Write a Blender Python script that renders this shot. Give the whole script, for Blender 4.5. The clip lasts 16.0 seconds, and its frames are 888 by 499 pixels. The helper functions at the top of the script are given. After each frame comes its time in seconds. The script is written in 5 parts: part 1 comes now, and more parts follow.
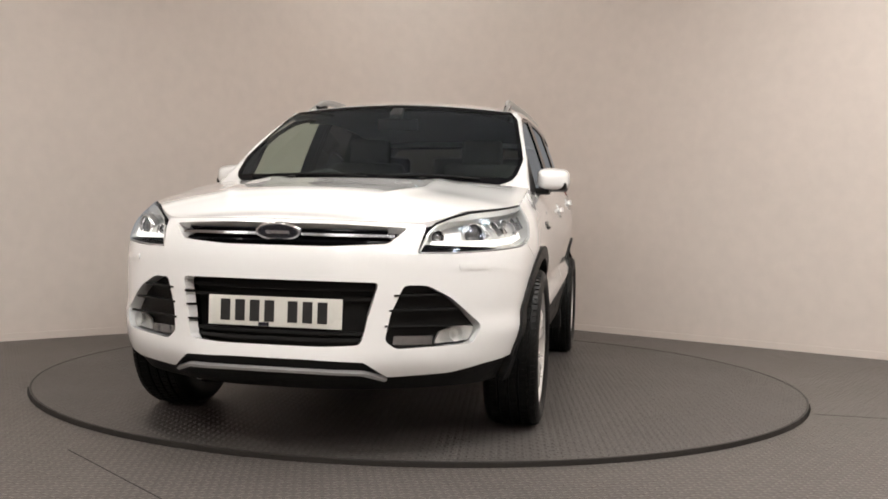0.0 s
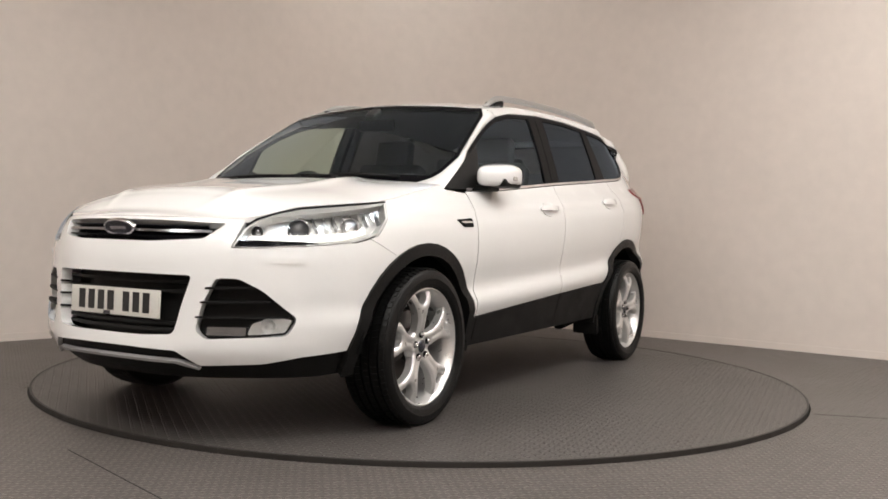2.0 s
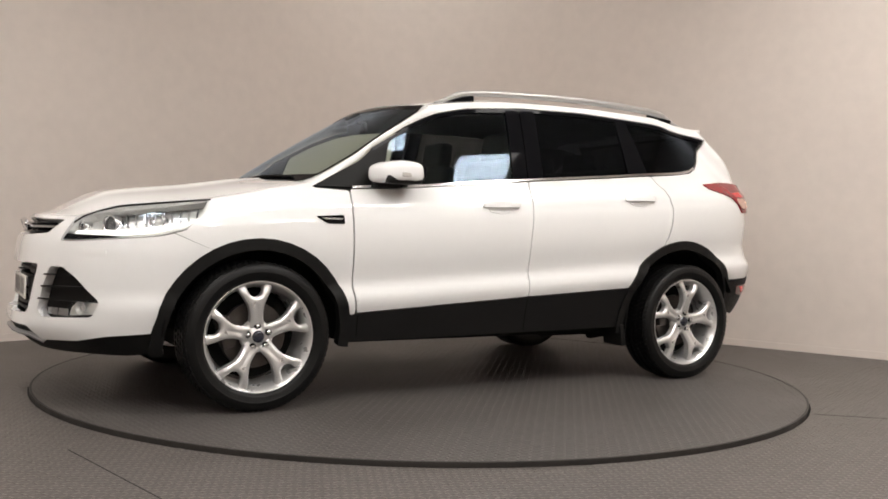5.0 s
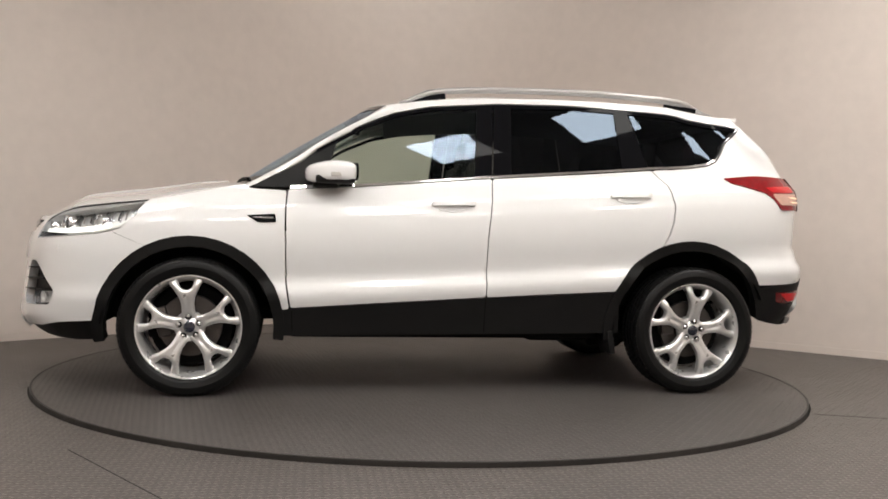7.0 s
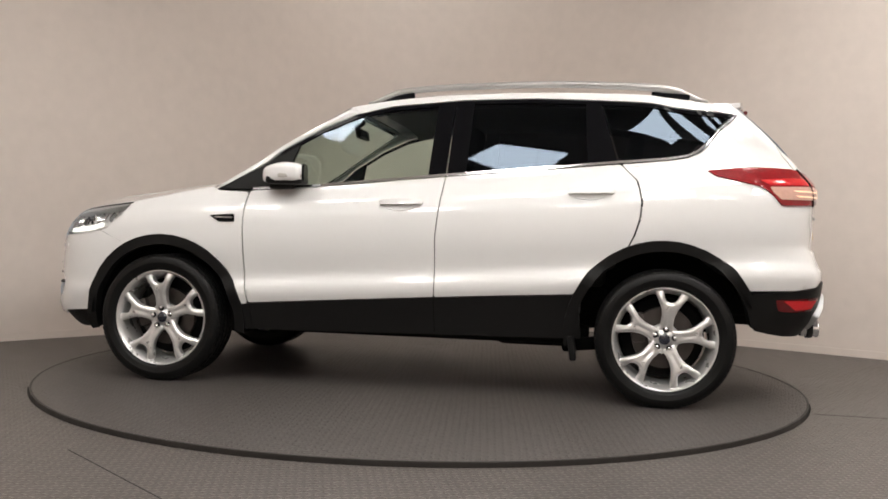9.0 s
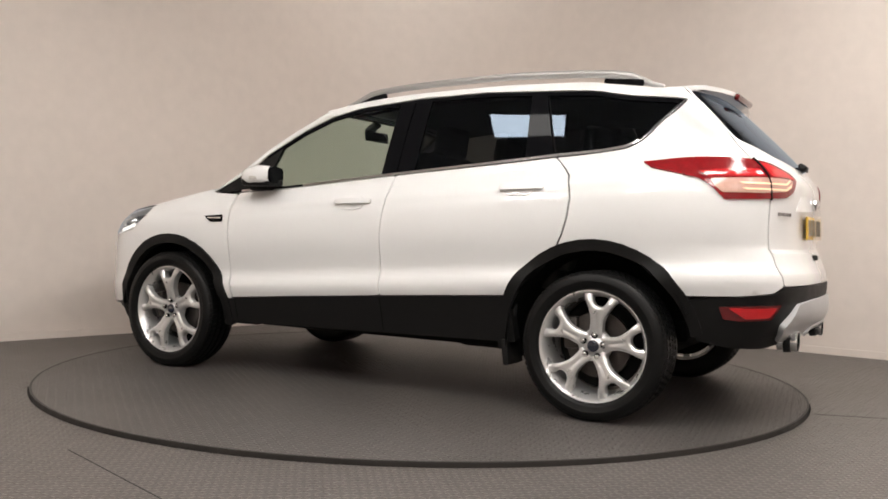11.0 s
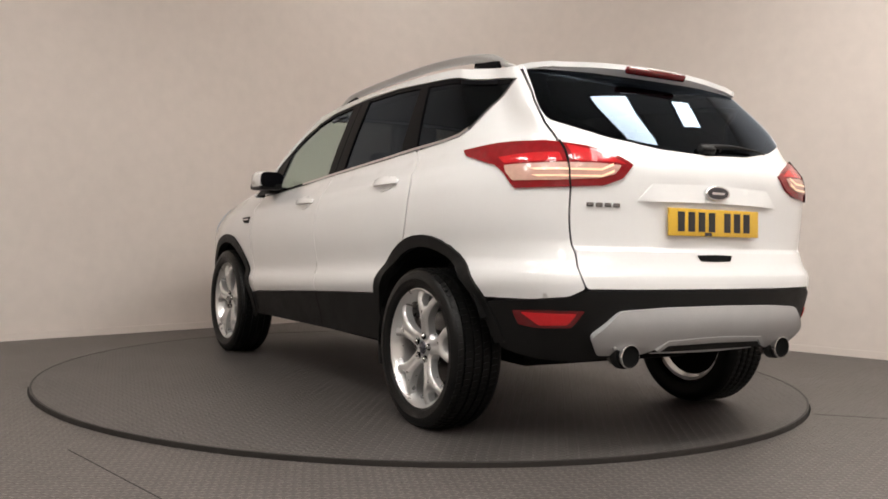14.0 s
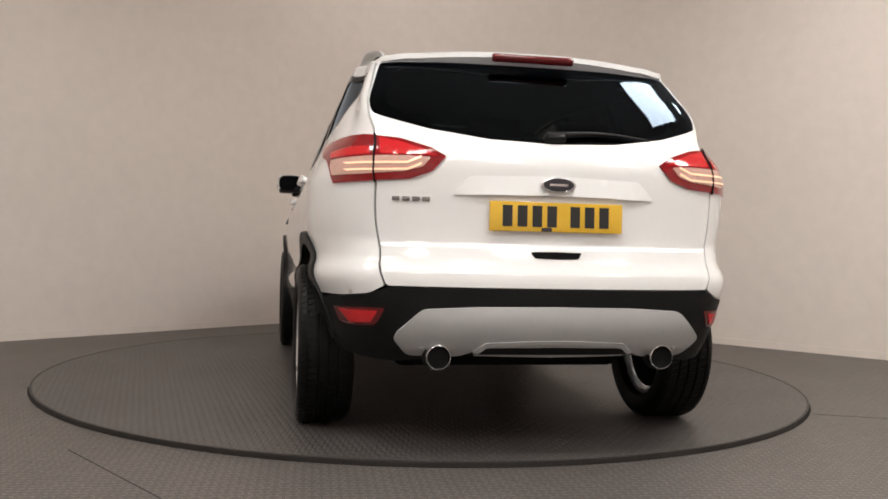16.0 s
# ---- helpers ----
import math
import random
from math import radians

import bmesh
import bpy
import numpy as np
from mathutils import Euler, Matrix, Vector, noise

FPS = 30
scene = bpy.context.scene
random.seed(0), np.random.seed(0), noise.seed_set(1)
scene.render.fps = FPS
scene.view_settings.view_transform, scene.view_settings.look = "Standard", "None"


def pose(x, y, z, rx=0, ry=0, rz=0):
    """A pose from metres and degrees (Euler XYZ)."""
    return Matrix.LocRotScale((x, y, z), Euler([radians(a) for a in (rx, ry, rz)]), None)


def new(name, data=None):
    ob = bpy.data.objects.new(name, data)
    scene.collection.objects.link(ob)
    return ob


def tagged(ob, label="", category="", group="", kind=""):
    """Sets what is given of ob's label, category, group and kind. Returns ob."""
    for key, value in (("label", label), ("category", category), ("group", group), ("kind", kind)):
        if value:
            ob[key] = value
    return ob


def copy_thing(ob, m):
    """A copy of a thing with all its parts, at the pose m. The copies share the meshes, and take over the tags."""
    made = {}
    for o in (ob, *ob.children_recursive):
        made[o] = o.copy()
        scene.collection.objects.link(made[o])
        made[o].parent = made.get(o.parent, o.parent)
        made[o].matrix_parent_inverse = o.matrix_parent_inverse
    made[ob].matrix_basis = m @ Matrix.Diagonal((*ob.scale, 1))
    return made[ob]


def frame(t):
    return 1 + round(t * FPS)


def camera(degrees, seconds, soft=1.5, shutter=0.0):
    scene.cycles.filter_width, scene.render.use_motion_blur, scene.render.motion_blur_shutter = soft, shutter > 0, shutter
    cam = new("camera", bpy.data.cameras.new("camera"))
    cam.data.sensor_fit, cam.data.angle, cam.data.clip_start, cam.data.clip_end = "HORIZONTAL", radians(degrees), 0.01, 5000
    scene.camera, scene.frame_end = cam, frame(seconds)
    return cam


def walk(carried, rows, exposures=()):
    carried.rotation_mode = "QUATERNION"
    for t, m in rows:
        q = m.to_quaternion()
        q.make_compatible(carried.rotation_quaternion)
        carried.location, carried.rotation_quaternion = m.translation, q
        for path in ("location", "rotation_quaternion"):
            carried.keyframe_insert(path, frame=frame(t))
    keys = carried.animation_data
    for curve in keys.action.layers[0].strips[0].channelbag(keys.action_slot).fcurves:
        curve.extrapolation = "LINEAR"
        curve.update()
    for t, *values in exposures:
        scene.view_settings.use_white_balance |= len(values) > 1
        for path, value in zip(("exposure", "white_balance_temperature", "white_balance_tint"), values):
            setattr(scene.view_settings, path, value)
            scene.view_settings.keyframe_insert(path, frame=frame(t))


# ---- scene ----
cam = camera(52.5, 16.0, soft=1.7)
STAND = pose(0, -5.508, 0.847, 90 - 1.03, -1.52, -1.10)
walk(cam, [(0, STAND), (16, STAND)], exposures=[(0, 0.08), (4.2, 0.08), (6.4, 0.0), (8.2, 0.0), (10.3, 0.12), (11.5, 0.22), (13.0, 0.18), (14.0, 0.08), (15.0, 0.06), (16.0, -0.02)])

# ---- world and exposure: a closed studio, lit by its ceiling panels ----
world = bpy.data.worlds.new("world")
world.use_nodes = True
world.node_tree.nodes["Background"].inputs[0].default_value = (0.5, 0.48, 0.46, 1)
world.node_tree.nodes["Background"].inputs[1].default_value = 0.02
scene.world = world
PANEL_POWER = 25.6


# ---- materials ----
def material(name, colour, rough=0.5, metal=0.0, coat=0.0, vary=0.06, scale=6.0, bump=0.0, bump_scale=200.0, spec=0.5, emit=0.0):
    """Principled surface with colour and gloss varied at two scales, and fine relief."""
    m = bpy.data.materials.new(name)
    m.use_nodes = True
    nt = m.node_tree
    b = nt.nodes["Principled BSDF"]
    b.inputs["Roughness"].default_value, b.inputs["Metallic"].default_value = rough, metal
    b.inputs["Coat Weight"].default_value, b.inputs["Coat Roughness"].default_value = coat, 0.04
    b.inputs["Specular IOR Level"].default_value = spec
    b.inputs["Base Color"].default_value = (*colour, 1)
    if emit:
        b.inputs["Emission Color"].default_value, b.inputs["Emission Strength"].default_value = (*colour, 1), emit
    if vary:
        co = nt.nodes.new("ShaderNodeTexCoord")
        big, small = nt.nodes.new("ShaderNodeTexNoise"), nt.nodes.new("ShaderNodeTexNoise")
        big.inputs["Scale"].default_value, small.inputs["Scale"].default_value = scale, scale * 14
        big.inputs["Detail"].default_value, small.inputs["Detail"].default_value = 3, 2
        add = nt.nodes.new("ShaderNodeMath")
        add.operation = "ADD"
        span = nt.nodes.new("ShaderNodeMapRange")
        span.inputs["From Min"].default_value, span.inputs["From Max"].default_value = 0.6, 1.4
        span.inputs["To Min"].default_value, span.inputs["To Max"].default_value = 1 - vary, 1 + vary
        mul = nt.nodes.new("ShaderNodeVectorMath")
        mul.operation = "SCALE"
        mul.inputs[0].default_value = colour
        for n in (big, small):
            nt.links.new(co.outputs["Object"], n.inputs["Vector"])
        nt.links.new(big.outputs["Fac"], add.inputs[0])
        nt.links.new(small.outputs["Fac"], add.inputs[1])
        nt.links.new(add.outputs[0], span.inputs["Value"])
        nt.links.new(span.outputs[0], mul.inputs["Scale"])
        nt.links.new(mul.outputs[0], b.inputs["Base Color"])
        rr = nt.nodes.new("ShaderNodeMapRange")
        rr.inputs["From Min"].default_value, rr.inputs["From Max"].default_value = 0.3, 0.7
        rr.inputs["To Min"].default_value, rr.inputs["To Max"].default_value = rough * 0.9, min(1, rough * 1.1)
        nt.links.new(big.outputs["Fac"], rr.inputs["Value"])
        nt.links.new(rr.outputs[0], b.inputs["Roughness"])
    if bump:
        co = nt.nodes.new("ShaderNodeTexCoord")
        grain = nt.nodes.new("ShaderNodeTexNoise")
        grain.inputs["Scale"].default_value = bump_scale
        bp = nt.nodes.new("ShaderNodeBump")
        bp.inputs["Strength"].default_value, bp.inputs["Distance"].default_value = bump, 0.002
        nt.links.new(co.outputs["Object"], grain.inputs["Vector"])
        nt.links.new(grain.outputs["Fac"], bp.inputs["Height"])
        nt.links.new(bp.outputs[0], b.inputs["Normal"])
    return m


def glass_material(name, tint, gloss=0.02, base=0.034):
    """Thin automotive glass: tinted see-through with a mirror coat that grows at grazing angles."""
    m = bpy.data.materials.new(name)
    m.use_nodes = True
    nt = m.node_tree
    nt.nodes.clear()
    out, mix = nt.nodes.new("ShaderNodeOutputMaterial"), nt.nodes.new("ShaderNodeMixShader")
    clear, shine, fr = nt.nodes.new("ShaderNodeBsdfTransparent"), nt.nodes.new("ShaderNodeBsdfGlossy"), nt.nodes.new("ShaderNodeLayerWeight")
    clear.inputs[0].default_value = (*tint, 1)
    shine.inputs["Roughness"].default_value = gloss
    shine.inputs[0].default_value = (0.62, 0.77, 0.96, 1)
    fr.inputs["Blend"].default_value = 0.5
    steep, span = nt.nodes.new("ShaderNodeMath"), nt.nodes.new("ShaderNodeMapRange")
    steep.operation = "POWER"
    steep.inputs[1].default_value = 5.6
    span.inputs["To Min"].default_value = base
    nt.links.new(fr.outputs["Facing"], steep.inputs[0])
    nt.links.new(steep.outputs[0], span.inputs["Value"])
    nt.links.new(span.outputs[0], mix.inputs[0])
    nt.links.new(clear.outputs[0], mix.inputs[1])
    nt.links.new(shine.outputs[0], mix.inputs[2])
    nt.links.new(mix.outputs[0], out.inputs[0])
    return m


def tread_material(name, colour):
    """Dark rubber matting with rows of small raised bars, turned by turns, dust and scuffs."""
    m = material(name, colour, rough=0.46, vary=0.2, scale=1.3)
    nt = m.node_tree
    b = nt.nodes["Principled BSDF"]
    co = nt.nodes.new("ShaderNodeTexCoord")
    turn = nt.nodes.new("ShaderNodeMapping")
    turn.inputs["Rotation"].default_value, turn.inputs["Scale"].default_value = (0, 0, radians(38)), (23, 23, 23)
    sep = nt.nodes.new("ShaderNodeSeparateXYZ")
    nt.links.new(co.outputs["Object"], turn.inputs[0])
    nt.links.new(turn.outputs[0], sep.inputs[0])

    def op(kind, a, c=None):
        n = nt.nodes.new("ShaderNodeMath")
        n.operation = kind
        for i, v in enumerate((a, c)):
            if v is None:
                continue
            if isinstance(v, (int, float)):
                n.inputs[i].default_value = v
            else:
                nt.links.new(v, n.inputs[i])
        return n.outputs[0]

    def bar(dx, dy, wx, wy):
        ax = op("ABSOLUTE", op("SUBTRACT", op("FRACT", op("ADD", sep.outputs[0], dx)), 0.5))
        ay = op("ABSOLUTE", op("SUBTRACT", op("FRACT", op("ADD", sep.outputs[1], dy)), 0.5))
        d = op("MAXIMUM", op("MULTIPLY", ax, 1 / wx), op("MULTIPLY", ay, 1 / wy))
        n = nt.nodes.new("ShaderNodeMapRange")
        n.inputs["From Min"].default_value, n.inputs["From Max"].default_value = 1.0, 0.55
        nt.links.new(d, n.inputs["Value"])
        return n.outputs[0]
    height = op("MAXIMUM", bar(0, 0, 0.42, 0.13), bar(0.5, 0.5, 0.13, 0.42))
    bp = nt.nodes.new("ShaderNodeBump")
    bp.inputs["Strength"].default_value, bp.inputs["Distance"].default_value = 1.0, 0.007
    # colour follows the height: bars lighter, gaps between them darker
    toned = nt.nodes.new("ShaderNodeMapRange")
    toned.inputs["To Min"].default_value, toned.inputs["To Max"].default_value = 0.72, 1.36
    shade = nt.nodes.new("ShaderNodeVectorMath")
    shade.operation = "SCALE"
    nt.links.new(height, toned.inputs["Value"])
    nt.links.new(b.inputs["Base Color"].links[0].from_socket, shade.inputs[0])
    nt.links.new(toned.outputs[0], shade.inputs["Scale"])
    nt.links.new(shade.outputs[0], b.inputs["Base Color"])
    nt.links.new(height, bp.inputs["Height"])
    nt.links.new(bp.outputs[0], b.inputs["Normal"])
    return m


WALL = material("wall_paint", (0.765, 0.684, 0.630), rough=0.45, vary=0.045, scale=0.7, bump=0.08, bump_scale=60)
CEILING = material("ceiling_paint", (0.84, 0.82, 0.79), rough=0.8, vary=0.03, scale=1)
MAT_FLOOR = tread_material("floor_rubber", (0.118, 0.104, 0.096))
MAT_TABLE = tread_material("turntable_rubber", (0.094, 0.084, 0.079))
GAP = material("gap_dark", (0.015, 0.014, 0.013), rough=0.8, vary=0.1)
PAINT = material("white_paint", (0.84, 0.838, 0.835), rough=0.22, coat=1.0, vary=0.008, scale=2)
PLASTIC = material("black_plastic", (0.009, 0.0088, 0.0087), rough=0.5, vary=0.15, scale=9, bump=0.25, bump_scale=900, spec=0.18)
GLOSSY = material("gloss_black", (0.006, 0.006, 0.007), rough=0.04, vary=0.05, spec=0.14)
GLOSSY.node_tree.nodes["Principled BSDF"].inputs["IOR"].default_value = 1.22
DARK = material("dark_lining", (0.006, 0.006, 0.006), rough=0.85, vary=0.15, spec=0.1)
CABIN = material("cabin_trim", (0.03, 0.03, 0.031), rough=0.7, vary=0.15, bump=0.2)
CLOTH = material("seat_cloth", (0.045, 0.044, 0.043), rough=0.85, vary=0.2, scale=20, bump=0.4, bump_scale=500)
CHROME = material("chrome", (0.82, 0.82, 0.83), rough=0.1, metal=1, vary=0.02)
REFLECTOR = material("lamp_reflector", (0.72, 0.715, 0.70), rough=0.34, metal=0.55, vary=0.14, scale=30, bump=0.35, bump_scale=45)
EYE = material("projector_glass", (0.16, 0.16, 0.165), rough=0.08, metal=0.5, vary=0.05)
BROW = material("lamp_brow", (0.58, 0.575, 0.565), rough=0.3, metal=0.55, vary=0.05)
SILVER = material("silver_plastic", (0.45, 0.45, 0.455), rough=0.36, metal=0.3, vary=0.04, scale=12)
RAIL = material("rail_alloy", (0.42, 0.41, 0.40), rough=0.34, metal=0.55, vary=0.05, scale=12)
ALLOY = material("alloy", (0.70, 0.695, 0.69), rough=0.29, metal=0.7, vary=0.05, scale=14)
STEEL = material("brake_steel", (0.09, 0.08, 0.075), rough=0.45, metal=0.8, vary=0.2, scale=30)
RUBBER = material("tyre_rubber", (0.005, 0.005, 0.005), rough=0.42, vary=0.25, scale=14, bump=0.3, bump_scale=400, spec=0.2)
DEEP_RED = material("deep_red_lens", (0.12, 0.006, 0.008), rough=0.12, coat=0.6, vary=0.1, scale=40)
TAIL_RED = material("lit_red_lens", (0.20, 0.004, 0.007), rough=0.14, coat=0.15, vary=0.3, scale=30, emit=0.10)
RED = material("red_lens", (0.5, 0.012, 0.016), rough=0.14, coat=0.4, vary=0.12, scale=60, emit=0.12)
PALE_LENS = material("pale_lens", (0.60, 0.36, 0.29), rough=0.18, coat=0.25, vary=0.15, scale=50)
DRL = material("daytime_lamp", (1.0, 0.97, 0.92), rough=0.3, vary=0, emit=0.95)
WHITE_PLATE = material("white_plate", (0.72, 0.71, 0.66), rough=0.25, coat=0.5, vary=0.03)
YELLOW_PLATE = material("yellow_plate", (0.72, 0.44, 0.04), rough=0.22, coat=0.5, vary=0.03)
INK = material("plate_ink", (0.02, 0.02, 0.02), rough=0.4, vary=0.05)
BLUE = material("badge_blue", (0.008, 0.01, 0.022), rough=0.15, coat=1, vary=0.1)
CLEAR = glass_material("clear_glass", (0.78, 0.86, 0.80))
SCREEN = glass_material("windscreen_glass", (0.72, 0.80, 0.74), base=0.075)
PRIVACY = glass_material("privacy_glass", (0.05, 0.05, 0.052), base=0.026)
LENS = glass_material("lamp_lens", (0.93, 0.94, 0.94))
LIGHT = material("panel_light", (1.0, 0.965, 0.92), rough=0.6, vary=0, emit=PANEL_POWER)


# ---- mesh helpers ----
def mesh_ob(name, verts, faces, mat, parent=None, label="", flat=False):
    me = bpy.data.meshes.new(name)
    me.from_pydata([tuple(map(float, v)) for v in verts], [], [tuple(map(int, f)) for f in faces])
    me.materials.append(mat)
    if not flat:
        me.polygons.foreach_set("use_smooth", [True] * len(me.polygons))
    me.update()
    ob = new(name, me)
    ob.parent = parent
    return tagged(ob, label=label)


def part(name, bm, mat, parent=None, label="", smooth=True):
    me = bpy.data.meshes.new(name)
    bmesh.ops.recalc_face_normals(bm, faces=bm.faces)
    bm.to_mesh(me)
    bm.free()
    me.materials.append(mat)
    if smooth:
        me.polygons.foreach_set("use_smooth", [True] * len(me.polygons))
        me.set_sharp_from_angle(angle=radians(40))
    ob = new(name, me)
    ob.parent = parent
    return tagged(ob, label=label)


def box_bm(size, m=None, bevel=0.0, seg=2, bm=None):
    bm = bm or bmesh.new()
    got = bmesh.ops.create_cube(bm, size=1)["verts"]
    bmesh.ops.scale(bm, vec=size, verts=got)
    if bevel:
        edges = list({e for v in got for e in v.link_edges})
        got = bmesh.ops.bevel(bm, geom=got + edges, offset=bevel, segments=seg, affect="EDGES", profile=0.6)["verts"]
    if m is not None:
        bmesh.ops.transform(bm, matrix=m, verts=list({v for v in got}))
    return bm


def lathe(profile, n, axis="y", closed=False):
    """Verts and faces of a profile of (radius, along) turned round an axis."""
    verts, faces = [], []
    k = len(profile)
    for i in range(n):
        a = 2 * math.pi * i / n
        for r, h in profile:
            c, s = r * math.cos(a), r * math.sin(a)
            verts.append({"y": (c, h, s), "z": (c, s, h), "x": (h, c, s)}[axis])
    for i in range(n):
        j = (i + 1) % n
        for q in range(k if closed else k - 1):
            p = (q + 1) % k
            faces.append((i * k + q, i * k + p, j * k + p, j * k + q))
    return verts, faces


def tube(name, path, radii, mat, parent=None, label="", n=10, flatten=1.0):
    """A round bar along a path, its radius varying; flatten squashes it in height."""
    path = [Vector(p) for p in path]
    verts, faces = [], []
    for i, p in enumerate(path):
        d = (path[min(i + 1, len(path) - 1)] - path[max(i - 1, 0)]).normalized()
        side = d.cross(Vector((0, 0, 1))).normalized()
        up = side.cross(d)
        r = radii[i] if isinstance(radii, (list, tuple)) else radii
        for k in range(n):
            a = 2 * math.pi * k / n
            verts.append(p + side * (r * math.cos(a)) + up * (r * flatten * math.sin(a)))
    for i in range(len(path) - 1):
        for k in range(n):
            faces.append((i * n + k, i * n + (k + 1) % n, (i + 1) * n + (k + 1) % n, (i + 1) * n + k))
    faces += [tuple(range(n))[::-1], tuple(range((len(path) - 1) * n, len(path) * n))]
    return mesh_ob(name, verts, faces, mat, parent, label)


# ---- the room ----
def wall_line():
    """Plan of the studio's inner wall: two straight walls that meet in a wide curve, closed behind the camera."""
    a, b, c = Vector((-6.2, -2.1)), Vector((-0.08, 4.02)), Vector((6.2, -0.95))
    p, q = b + (a - b).normalized() * 1.5, b + (c - b).normalized() * 1.5
    pts = [a]
    for i in range(25):
        t = i / 24
        pts.append(p * (1 - t) ** 2 + b * 2 * t * (1 - t) + q * t * t)
    return pts + [c, Vector((6.2, -9.0)), Vector((-6.2, -9.0))]


def ribbon(name, line, z0, z1, depth, mat, label, inset=0.0):
    """An upright band along a closed plan line, as thick as depth, outwards."""
    n = len(line)
    mid = sum(line, Vector((0, 0))) / n
    verts, faces = [], []
    for i, p in enumerate(line):
        e0, e1 = (p - line[i - 1]).normalized(), (line[(i + 1) % n] - p).normalized()
        nrm = Vector((e0.y + e1.y, -e0.x - e1.x)).normalized()
        if nrm.dot(p - mid) < 0:
            nrm = -nrm
        grow = min(1.6, 1 / max(0.4, math.sqrt((1 + e0.dot(e1)) / 2)))
        a, b = p - nrm * inset, p + nrm * depth * grow
        verts += [(a.x, a.y, z0), (a.x, a.y, z1), (b.x, b.y, z1), (b.x, b.y, z0)]
    for i in range(n):
        j = (i + 1) % n
        for k in range(4):
            faces.append((4 * i + k, 4 * i + (k + 1) % 4, 4 * j + (k + 1) % 4, 4 * j + k))
    ob = mesh_ob(name, verts, faces, mat, label=label)
    ob.data.set_sharp_from_angle(angle=radians(30))
    return tagged(ob, category="wall", kind="structure")


FLOOR_Z, ROOM_H = -0.019, 4.0
LINE = wall_line()
ribbon("wall_studio", LINE, FLOOR_Z - 0.1, ROOM_H, 0.15, WALL, "warm off-white painted studio wall with a rounded corner")
ribbon("baseboard", LINE, FLOOR_Z, FLOOR_Z + 0.055, -0.001, WALL, "low off-white painted skirting along the studio wall", inset=0.012)

R_TABLE, R_PIT = 2.192, 2.203


def build_floor():
    n = 160
    out, inn = [], []
    for i in range(n):
        a = 2 * math.pi * i / n
        c, s = math.cos(a), math.sin(a)
        inn.append((R_PIT * c, R_PIT * s))
        out.append((11 * c, 11 * s))
    verts = [(x, y, FLOOR_Z) for x, y in inn] + [(x, y, FLOOR_Z) for x, y in out] + [(x, y, FLOOR_Z - 0.08) for x, y in inn] + [(0, 0, FLOOR_Z - 0.08)]
    faces = []
    for i in range(n):
        j = (i + 1) % n
        faces += [(i, j, n + j, n + i), (i, 2 * n + i, 2 * n + j, j), (2 * n + i, 3 * n, 2 * n + j)]
    ob = mesh_ob("floor", verts, faces, MAT_FLOOR, label="dark grey studded rubber studio floor round a turntable", flat=True)
    tagged(ob, category="floor", kind="structure")
    for x0, y0, x1, y1 in ((1.98, -1.0, 4.2, -1.5), (-1.35, -2.05, -0.6, -2.9)):
        d = Vector((x1 - x0, y1 - y0, 0))
        m = Matrix.Translation(((x0 + x1) / 2, (y0 + y1) / 2, FLOOR_Z + 0.0006)) @ d.to_track_quat("X", "Z").to_matrix().to_4x4()
        tagged(part("floor_seam", box_bm((d.length, 0.005, 0.001), m), GAP, ob, "dark joint between floor mats", smooth=False))


build_floor()


TRIM = material("edge_trim_metal", (0.018, 0.015, 0.013), rough=0.6, vary=0.2, scale=14)


def build_turntable():
    n = 160
    prof = [(0.0001, 0), (0.7, 0), (1.4, 0), (R_TABLE - 0.004, 0), (R_TABLE, -0.004), (R_TABLE, -0.07), (0.0001, -0.07)]
    v, f = lathe(prof, n, "z")
    ob = mesh_ob("turntable", v, f, MAT_TABLE, label="round turntable covered in dark grey studded rubber", flat=True)
    v, f = lathe([(R_TABLE - 0.008, 0.0015), (R_TABLE + 0.003, 0.0015), (R_TABLE + 0.004, -0.002), (R_TABLE + 0.004, -0.05), (R_TABLE - 0.008, -0.05)], n, "z", True)
    mesh_ob("edge_trim", v, f, TRIM, ob, "thin dark brown edge trim", flat=True)
    return tagged(ob, category="turntable")


turntable = build_turntable()


def build_ceiling():
    ob = mesh_ob("ceiling", [(-12, -12, ROOM_H), (12, -12, ROOM_H), (12, 12, ROOM_H), (-12, 12, ROOM_H), (-12, -12, ROOM_H + .1), (12, -12, ROOM_H + .1), (12, 12, ROOM_H + .1), (-12, 12, ROOM_H + .1)],
                 [(0, 1, 2, 3), (7, 6, 5, 4), (0, 4, 5, 1), (1, 5, 6, 2), (2, 6, 7, 3), (3, 7, 4, 0)], CEILING, label="plain off-white studio ceiling", flat=True)
    tagged(ob, category="ceiling", kind="structure")


build_ceiling()


def ceiling_light(x, y, turn, size=(0.66, 0.8)):
    w, d = size
    root = new("ceiling_light")
    root.matrix_basis = pose(x, y, ROOM_H, 0, 0, turn)
    tagged(root, "flat white ceiling light panel in a slim frame", "ceiling light", "studio ceiling lights")
    bm = bmesh.new()
    for sx, sy, lx, ly in ((0, 1, w + 0.04, 0.02), (0, -1, w + 0.04, 0.02), (1, 0, 0.02, d), (-1, 0, 0.02, d)):
        box_bm((lx, ly, 0.03), Matrix.Translation((sx * (w / 2 + 0.01), sy * (d / 2 + 0.01), -0.015)), bm=bm)
    part("frame", bm, SILVER, root, smooth=False)
    part("diffuser", box_bm((w, d, 0.01), Matrix.Translation((0, 0, -0.018))), LIGHT, root, "glowing white diffuser", smooth=False)
    return root


from mathutils.geometry import delaunay_2d_cdt

